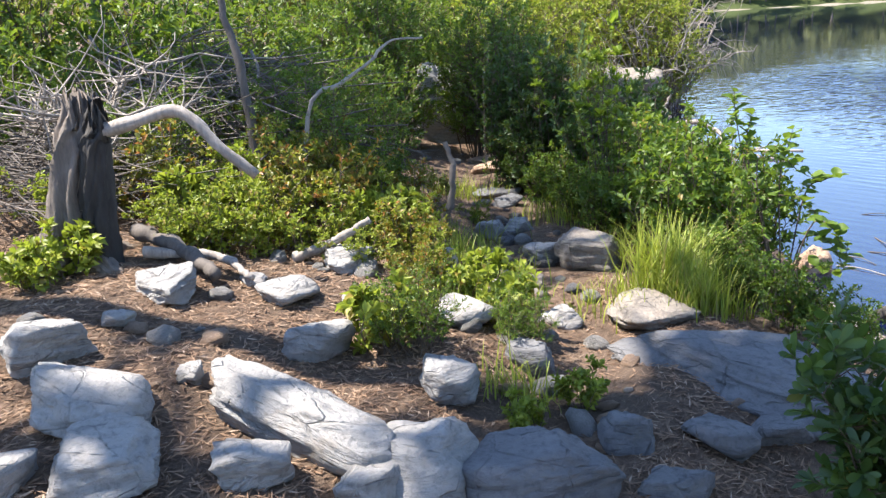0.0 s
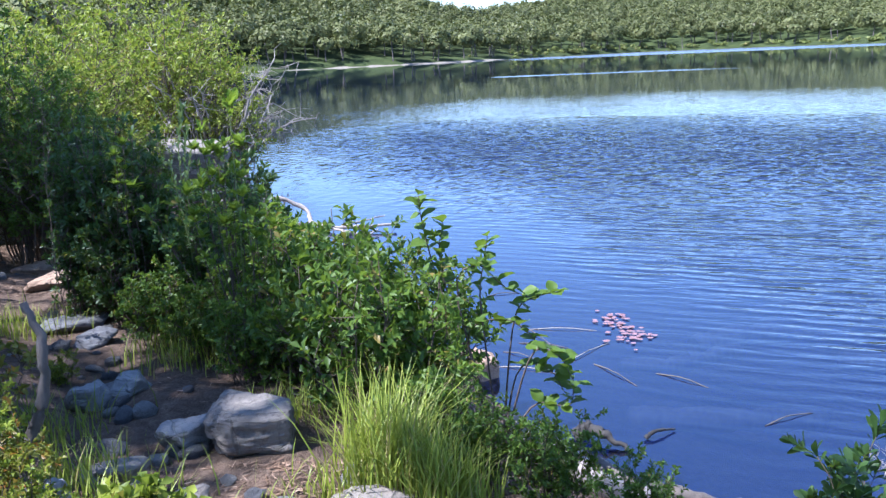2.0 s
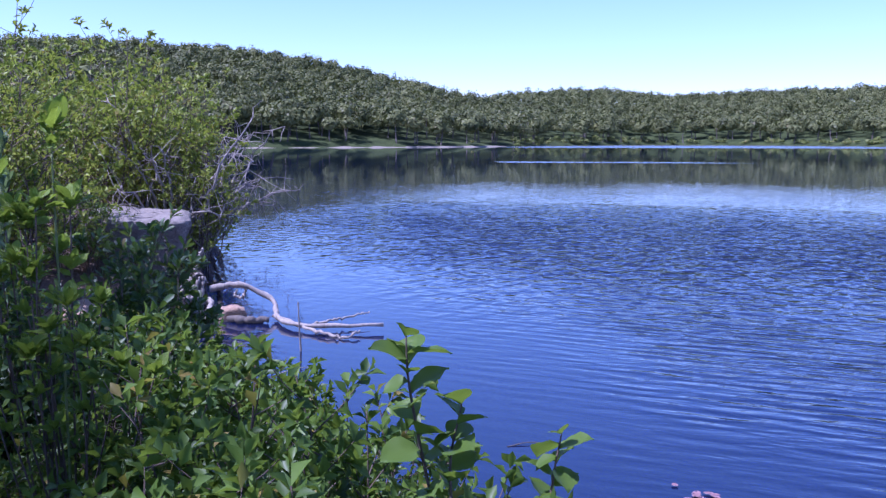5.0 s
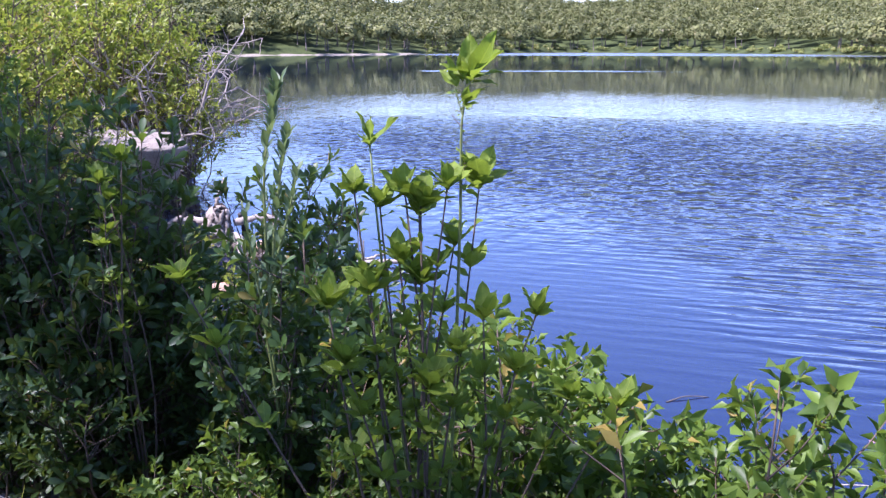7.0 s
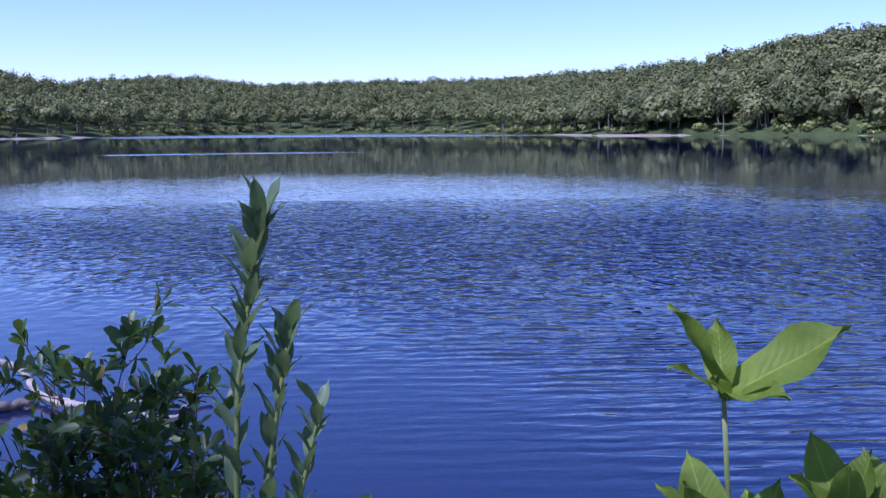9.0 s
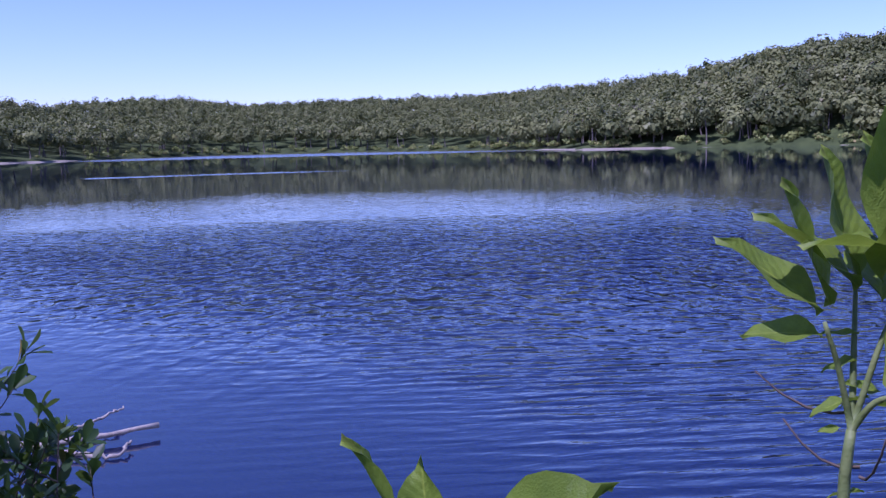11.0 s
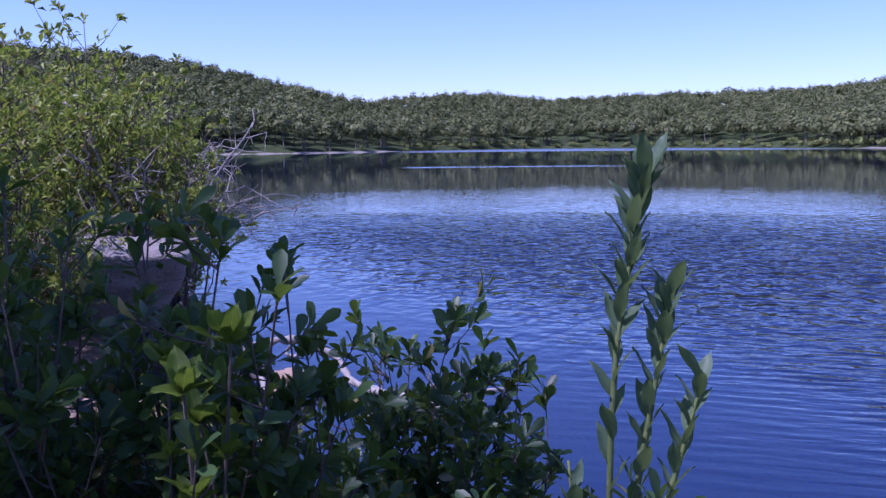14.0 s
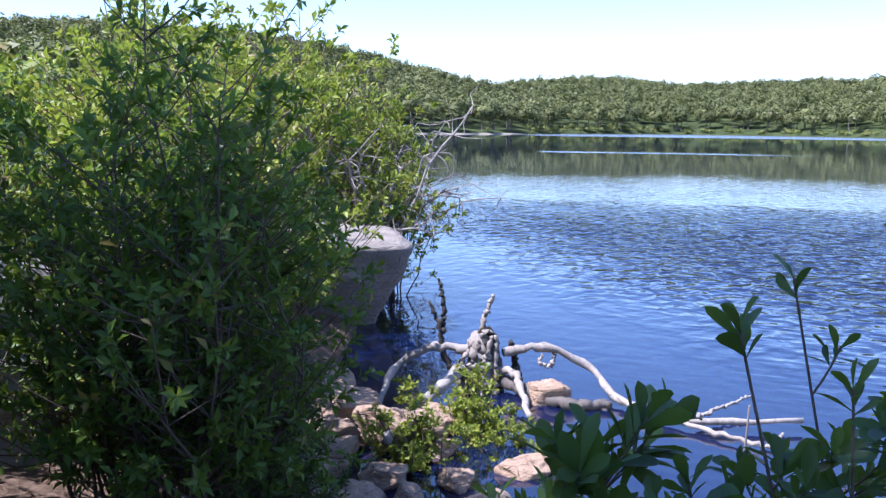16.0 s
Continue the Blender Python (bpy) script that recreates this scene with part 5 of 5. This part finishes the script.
limb("wet_branch", [(1.52, 4.53, 0.02), (1.60, 4.48, 0.06), (1.76, 4.34, 0.01)], 0.05, 0.008, M_CHAR, "black wet stick end rising from the shallows", "stick", seed=4)
limb("wet_branch", [(1.86, 4.47, 0.01), (1.92, 4.51, 0.03), (2.03, 4.57, 0.01)], 0.012, 0.005, M_CHAR, "black wet stick in the shallows", "stick", seed=5)
for _k, (_a, _b) in enumerate((((1.19, 5.88), (1.40, 5.70)), ((1.39, 6.35), (1.86, 6.27)), ((1.30, 6.05), (1.62, 5.92)), ((1.75, 5.6), (1.95, 5.2)), ((1.5, 5.5), (1.9, 6.0)), ((2.1, 5.4), (2.35, 5.15)), ((1.11, 7.28), (1.36, 7.33)),
                              ((-0.54, 8.75), (-0.28, 9.01)), ((-0.84, 8.58), (-0.51, 8.70)), ((2.5, 4.6), (2.8, 4.75)), ((1.15, 5.6), (1.5, 5.45)), ((1.3, 6.5), (1.55, 5.9)))):
    limb("floating_stick", [(*_a, 0.0), ((_a[0] + _b[0]) / 2, (_a[1] + _b[1]) / 2 + 0.02, 0.012), (*_b, 0.0)], 0.0045, 0.0025, M_DEAD if _k % 3 == 1 else M_DEADBROWN, "thin pale stick floating in the shallows", "stick", 10, 5, seed=10 + _k)
limb("reed_stalk", [(-0.50, 9.5, -0.1), (-0.5, 9.45, 0.2), (-0.5, 9.42, 0.42)], 0.008, 0.006, M_DEAD, "single pale dead stalk standing in the water", "stalk", 8, 5)
limb("floating_leaf_stalk", [(3.60, 5.50, 0.0), (3.66, 5.43, 0.01), (3.74, 5.36, 0.0)], 0.011, 0.007, M_DEAD, "pale waterlogged stalk floating on the lake", "stalk", 8, 6)
limb("sunken_log", [(1.95, 5.85, -0.10), (2.3, 5.75, -0.08), (2.62, 5.92, -0.07), (2.78, 6.02, -0.09)], 0.045, 0.06, M_SUNK, "brown sunken branch under the surface", "log", seed=30)
limb("sunken_log", [(2.55, 6.30, -0.16), (2.95, 6.45, -0.12), (3.45, 6.5, -0.16)], 0.09, 0.07, M_SUNK, "brown sunken log under the surface", "log", seed=31)
limb("sunken_log", [(3.5, 6.1, -0.2), (4.1, 5.4, -0.12), (4.4, 5.0, -0.2)], 0.07, 0.06, M_SUNK, "brown sunken log under the surface", "log", seed=32)
limb("sunken_log", [(1.9, 5.2, -0.2), (2.5, 5.0, -0.14), (3.0, 5.1, -0.2)], 0.08, 0.06, M_SUNK, "brown sunken log under the surface", "log", seed=33)


def water_leaf(x, y, size, turn):
    """One small red floating pad with a notch."""
    a = np.linspace(0.25, 2 * np.pi - 0.25, 14)
    rim = np.stack([np.cos(a) * size, np.sin(a) * size * 0.85, 0.002 + 0.012 * size * 10 * np.abs(np.sin(a * 1.5))], 1)
    v = np.concatenate([[(0, 0, 0.0)], rim])
    f = np.array([(0, k, k + 1) for k in range(1, 14)])
    ob = new("lily_pad", mesh_of("lily_pad", v, f, M_LILY))
    ob.matrix_world = pose(x, y, 0.006, 0, 0, turn)
    return tagged(ob, "small reddish water-lily pad floating in the shallows", "lily pad", group="lily pads")


_r = np.random.RandomState(14)
for _k in range(80):
    _c = ((2.0, 6.6), (2.02, 6.5), (2.12, 6.2), (2.08, 6.06), (2.06, 6.36))[_k % 5]
    water_leaf(_c[0] + _r.normal(0, 0.06), _c[1] + _r.normal(0, 0.10), _r.uniform(0.013, 0.028), _r.uniform(0, 360))


# ---- charred stump and brush pile inland ----
def stump():
    rng = np.random.RandomState(9)
    base = (-1.66, 1.56, float(height(-1.66, 1.56)) - 0.05)
    ob = tagged(new("burnt_stump"), "split charred tree stump with a bleached bent limb", "stump")
    ob.location = base
    def body(points, r, material, name):
        n, m = 34, 44
        line = smooth_line(points, n)
        v, f = tube(line, np.interp(np.linspace(0, 1, n), np.linspace(0, 1, len(r)), r), m)
        ring, level = np.arange(len(v)) % m, np.arange(len(v)) // m
        split = rng.uniform(-1, 1, m)
        drift = (ring + (1.5 * np.sin(level * 0.35)).astype(int)) % m
        c = np.repeat(line, m, 0)
        v = c + (v - c) * (1 + 0.12 * np.sin(ring * 0.86) + 0.13 * split[drift] + 0.08 * np.sin(ring * 1.6 + level * 0.4) + rng.normal(0, 0.035, len(v)))[:, None]
        if name != "root":
            tear = rng.uniform(-0.13, 0.09, m)
            v[:, 2] += tear[ring] * np.clip((level - n + 9) / 8, 0, 1)
        part(name, mesh_of(name, v, f, material), ob)
    body([(0.0, 0.0, 0), (0.03, 0.03, 0.3), (0.08, 0.08, 0.62), (0.12, 0.10, 0.80)], (0.145, 0.092, 0.08, 0.05), M_BARK, "trunk")
    body([(0.16, 0.06, 0.05), (0.17, 0.08, 0.35), (0.20, 0.09, 0.60), (0.24, 0.10, 0.74)], (0.085, 0.07, 0.06, 0.04), M_CHAR, "charred_side")
    line = [(0.20, 0.09, 0.66), (0.34, 0.15, 0.69), (0.52, 0.26, 0.74), (0.62, 0.30, 0.70), (0.72, 0.34, 0.58), (0.86, 0.42, 0.44)]
    part("bent_limb", mesh_of("bent_limb", *tube(smooth_line(line, 26), np.linspace(0.035, 0.022, 26), 9, 0.14, rng), M_DEAD), ob, "bleached bent limb")
    for k in range(5):
        a = k * 1.3
        body([(0.05 * np.cos(a), 0.05 * np.sin(a), 0.12), (0.25 * np.cos(a), 0.25 * np.sin(a), 0.05), (0.42 * np.cos(a), 0.42 * np.sin(a), -0.02)], (0.07, 0.05, 0.02), M_BARK, "root")


stump()
limb("fallen_log", [(-1.52, 1.85, 0.92), (-1.17, 1.82, 0.86), (-0.87, 1.72, 0.80)], 0.04, 0.03, M_DEADBROWN, "short weathered log lying behind the rocks", "log", seed=40)
limb("fallen_log", [(-1.32, 1.72, 0.86), (-1.02, 1.88, 0.83), (-0.72, 1.80, 0.78)], 0.028, 0.014, M_DEAD, "short bleached branch lying on the litter", "branch", seed=41)
limb("dead_limb", [(-1.87, 3.10, 1.05), (-1.97, 3.15, 1.6), (-2.12, 3.20, 2.05), (-1.92, 3.30, 2.4)], 0.035, 0.015, M_DEADBROWN, "bent grey dead limb standing out of the brush", seed=42)
limb("dead_limb", [(-1.54, 3.07, 0.70), (-1.42, 3.12, 1.38), (-1.35, 3.32, 1.49), (-1.24, 3.47, 1.60), (-1.16, 3.60, 1.72), (-1.02, 3.75, 1.73)], 0.017, 0.006, M_DEAD, "bleached dead limb leaning out of the brush", seed=43)
limb("dead_limb", [(-0.54, 2.95, 0.62), (-0.44, 3.02, 0.85), (-0.42, 3.05, 1.05), (-0.48, 3.08, 1.2)], 0.025, 0.012, M_DEADBROWN, "crooked reddish dead stem beside the trail", seed=44)
limb("dead_limb", [(-0.87, 2.25, 0.74), (-0.67, 2.30, 0.82), (-0.52, 2.42, 0.92)], 0.028, 0.015, M_DEAD, "bleached crooked branch lying in the undergrowth", seed=45)


def brush_pile():
    rng = np.random.RandomState(17)
    base = np.array((-3.5, 4.1, float(height(-3.5, 4.1))))
    pile = tagged(new("brush_pile"), "wide heap of grey dead branches behind the shrubs", "brush pile")
    pile.location = base
    kinds = []
    for k in range(6):
        pts = [(-1, 0, 0), (-0.4, rng.normal(0, 0.05), rng.normal(0, 0.03)), (0.3, rng.normal(0, 0.08), rng.normal(0, 0.05)), (1, rng.normal(0, 0.15), rng.normal(0, 0.1))]
        t = [tube(smooth_line(pts, 14), np.linspace(0.014, 0.004, 14), 5)]
        for s in range(5):
            p = np.array(pts[1]) * rng.rand() + np.array(pts[2]) * rng.rand()
            t.append(tube(bend(p, p + (rng.uniform(0.2, 0.5), rng.normal(0, 0.2), rng.normal(0, 0.15)), (0, 0, 0.03), 5), np.linspace(0.006, 0.002, 5), 4))
        kinds.append(mesh_of("branch", *join(*t), (M_DEADBROWN, M_BARK)[k % 2]))
    for k in range(230):
        u = rng.uniform(-1.9, 1.9)
        w = rng.normal(0, 0.55)
        h = max(0.05, (1.15 - 0.25 * abs(u)) * rng.rand() ** 0.6 - 0.3 * abs(w))
        b = part("branch", kinds[k % 6], pile)
        b.matrix_basis = pose(u * 0.75 + w * 0.5, -u * 0.45 + w, h, rng.normal(0, 20), rng.normal(5, 5), rng.normal(-28, 16)) @ Matrix.Scale(rng.uniform(0.5, 1.05), 4)
    return pile


_pile = brush_pile()
_near = copy_thing(_pile, pose(-2.75, 2.2, float(height(-2.75, 2.2)) - 0.1, 0, 0, 25) @ Matrix.Scale(0.55, 4))
tagged(_near, "tangle of pale dry twigs behind the stump")


def dead_shrub(x, y, tall, wide, seed, label, size=1.0):
    """A leafless, twiggy, bleached shrub."""
    rng = np.random.RandomState(seed)
    base = (x, y, max(float(height(x, y)), -0.05))
    ob = tagged(new("dead_shrub"), label, "dead shrub")
    ob.location, ob.scale = base, (size, size, size)
    for k in range(18):
        a = rng.uniform(0, 6.28)
        e = np.array((wide * rng.uniform(0.2, 1) * np.cos(a), wide * rng.uniform(0.2, 1) * np.sin(a), tall * rng.uniform(0.3, 1)))
        line = bend((0, 0, 0), e, (rng.normal(0, 0.1), rng.normal(0, 0.1), 0.15 * tall), 9, rng, 0.03)
        t = [tube(line, np.linspace(0.022, 0.006, 9), 6)]
        for s in range(11):
            p = line[rng.randint(3, 9)]
            q = p + rng.normal(0, 0.22, 3)
            t.append(tube(bend(p, q, rng.normal(0, 0.04, 3), 5, rng, 0.01), np.linspace(0.006, 0.002, 5), 4))
        part("branch", mesh_of("branch", *join(*t), M_DEAD), ob)


dead_shrub(-3.12, 14.0, 2.2, 1.25, 55, "leafless bleached shrub leaning over the water")
dead_shrub(-3.1, 15.2, 1.7, 1.5, 51, "leafless bleached shrub leaning over the water")
dead_shrub(-3.5, 17.0, 2.0, 1.6, 52, "leafless bleached shrub leaning over the water")
dead_shrub(2.98, 4.12, 0.2, 0.9, 54, "tangle of bleached twigs lying in the shallows", 0.3)
dead_shrub(-2.65, 2.6, 0.8, 0.7, 53, "leafless grey shrub behind the stump")


# ---- grass and litter ----
def grass(x, y, count, tall, spread, seed, label):
    rng = np.random.RandomState(seed)
    n = count
    foot = np.stack([rng.normal(0, spread, n), rng.normal(0, spread, n)], 1)
    z = height(x + foot[:, 0], y + foot[:, 1]) - 0.01
    a, lean, h = rng.uniform(0, 6.28, n), rng.uniform(0.1, 0.75, n), tall * rng.uniform(0.5, 1.1, n)
    d = np.stack([np.cos(a), np.sin(a)], 1)
    side = np.stack([-d[:, 1], d[:, 0]], 1)
    rows = []
    for u, w in ((0, 1.0), (0.35, 0.9), (0.7, 0.6), (1.0, 0.08)):
        c = np.stack([x + foot[:, 0] + d[:, 0] * lean * h * u ** 2, y + foot[:, 1] + d[:, 1] * lean * h * u ** 2, z + h * u * (1 - 0.35 * lean * u)], 1)
        s = np.stack([side[:, 0], side[:, 1], np.zeros(n)], 1) * 0.0032 * w
        rows += [c - s, c + s]
    v = np.stack(rows, 1).reshape(-1, 3)
    f = (np.arange(n)[:, None, None] * 8 + np.array([(0, 1, 3, 2), (2, 3, 5, 4), (4, 5, 7, 6)])[None]).reshape(-1, 4)
    return tagged(part("grass_tuft", mesh_of("grass_tuft", v, f, M_GRASS)), label, "grass", kind="stuff")


for _k, (_x, _y, _n, _h, _s) in enumerate(((0.70, 3.20, 560, 0.46, 0.085), (0.90, 3.08, 300, 0.32, 0.07), (0.50, 3.00, 160, 0.16, 0.12), (0.2, 3.85, 120, 0.2, 0.08), (-0.1, 2.75, 260, 0.16, 0.16),
                                          (0.62, 1.75, 120, 0.18, 0.08), (-0.35, 3.05, 240, 0.2, 0.15), (-0.85, 3.7, 220, 0.22, 0.16), (0.95, 3.15, 120, 0.22, 0.07), (-0.6, 4.9, 200, 0.25, 0.15), (0.1, 2.3, 140, 0.14, 0.12), (-1.9, 5.5, 220, 0.25, 0.2))):
    grass(_x, _y, _n, _h, _s, 60 + _k, "tuft of long green and straw-coloured grass")


def litter(count, x0, x1, y0, y1, seed):
    """Dry bark flakes, twigs and needles lying on the soil."""
    rng = np.random.RandomState(seed)
    x, y = rng.uniform(x0, x1, count), rng.uniform(y0, y1, count)
    gap, wet = line_gap(x, y, SHORE, True)
    path, _ = line_gap(x, y, TRAIL)
    ok = ~wet & (gap > 0.7) & ((path > 0.28) | (rng.rand(count) < 0.25))
    x, y = x[ok], y[ok]
    n = len(x)
    a, ln, w = rng.uniform(0, 6.28, n), rng.uniform(0.010, 0.036, n), rng.uniform(0.0012, 0.004, n)
    c = np.stack([x, y, height(x, y) + 0.006], 1)
    d = np.stack([np.cos(a), np.sin(a), rng.normal(0, 0.18, n)], 1) * ln[:, None]
    s = np.stack([-np.sin(a), np.cos(a), rng.normal(0, 0.4, n)], 1) * w[:, None]
    up = np.array((0, 0, 1)) * w[:, None] * 0.8
    v = np.stack([c - d, c - s, c + d, c + s, c + up], 1).reshape(-1, 3)
    f = (np.arange(n)[:, None, None] * 5 + np.array([(0, 1, 4), (1, 2, 4), (2, 3, 4), (3, 0, 4)])[None]).reshape(-1, 3)
    return tagged(part("litter", mesh_of("litter", v, f, M_LITTER, False)), "dry reddish-brown needles, bark flakes and twigs", "litter", kind="stuff")


litter(48000, -2.6, 1.9, -0.6, 3.4, 71)
litter(9000, -5, 0.6, 3.0, 9.5, 72)


def pebbles(count, seed):
    rng = np.random.RandomState(seed)
    kinds = []
    for k in range(4):
        bm = bmesh.new()
        bmesh.ops.create_icosphere(bm, subdivisions=2, radius=1)
        for v in bm.verts:
            v.co *= 1 + 0.22 * rng.uniform(-1, 1)
        me = bpy.data.meshes.new("stone")
        bm.to_mesh(me)
        bm.free()
        me.materials.append((M_ROCK, M_ROCK, M_ROCK_SHADE_BLUE, M_ROCK_RED)[k])
        me.polygons.foreach_set("use_smooth", np.ones(len(me.polygons), bool))
        kinds.append(me)
    for k in range(count):
        u = rng.rand()
        if k % 2:
            x, y = rng.uniform(-1.4, 1.3), rng.uniform(0.2, 3.3)
        else:
            x, y = np.interp(u, (0, 0.4, 0.7, 1), (0.5, -0.6, -1.3, -3.4)) + rng.normal(0, 0.22), np.interp(u, (0, 0.4, 0.7, 1), (2.3, 3.9, 5.1, 8.4)) + rng.normal(0, 0.2)
        s = rng.uniform(0.015, 0.06)
        ob = new("stone", kinds[k % 4])
        ob.matrix_world = pose(x, y, float(height(x, y)) + 0.25 * s, rng.uniform(-20, 20), rng.uniform(-20, 20), rng.uniform(0, 360)) @ Matrix.Diagonal((s * rng.uniform(0.8, 1.5), s, s * 0.65, 1))
        tagged(ob, "small loose stone lying in the litter", "stone", group="loose stones")


pebbles(110, 73)


# ---- unseen trees, added behind the path to cast shade on it ----
def shade_tree(x, y, tall, wide, clumps, low, seed):
    rng = np.random.RandomState(seed)
    z = float(height(x, y))
    tree = tagged(new("tree"), "leafy oak tree added inland of the trail to cast shade", "tree", group="trees inland of the trail")
    tree.location = (x, y, z - 0.2)
    limbs = [tube(bend((0, 0, 0), (0.2, 0.1, tall * 0.85), (0.15, 0.1, 0), 9), np.linspace(0.16, 0.04, 9), 9)]
    for k in range(12):
        h, a, r = tall * rng.uniform(low * 0.9, 0.85), rng.uniform(0, 6.28), wide * rng.uniform(0.2, 0.45)
        limbs.append(tube(bend((0.1, 0.05, h), (r * np.cos(a), r * np.sin(a), h + 0.6), (0, 0, 0.2), 6), np.linspace(0.05, 0.012, 6), 6))
    part("trunk", mesh_of("trunk", *join(*limbs), M_BARK), tree)
    v, f = crowns(np.zeros((1, 3)), np.array([tall]), np.array([wide]), clumps, 0.16, rng, low)
    part("crown", mesh_of("crown", v, f, M_LEAF, False), tree)


shade_tree(-2.9, 0.45, 10.0, 2.8, 3600, 0.64, 81)
shade_tree(-8.0, 2.6, 11.0, 3.2, 1500, 0.64, 86)
shade_tree(-7.5, 6.3, 12.0, 3.4, 950, 0.66, 82)
shade_tree(-5.5, 2.7, 10.0, 2.8, 1750, 0.64, 83)
shade_tree(-6.6, 4.35, 12.5, 2.4, 1150, 0.70, 84)
shade_tree(-4.3, -0.9, 10.0, 2.8, 130, 0.64, 85)
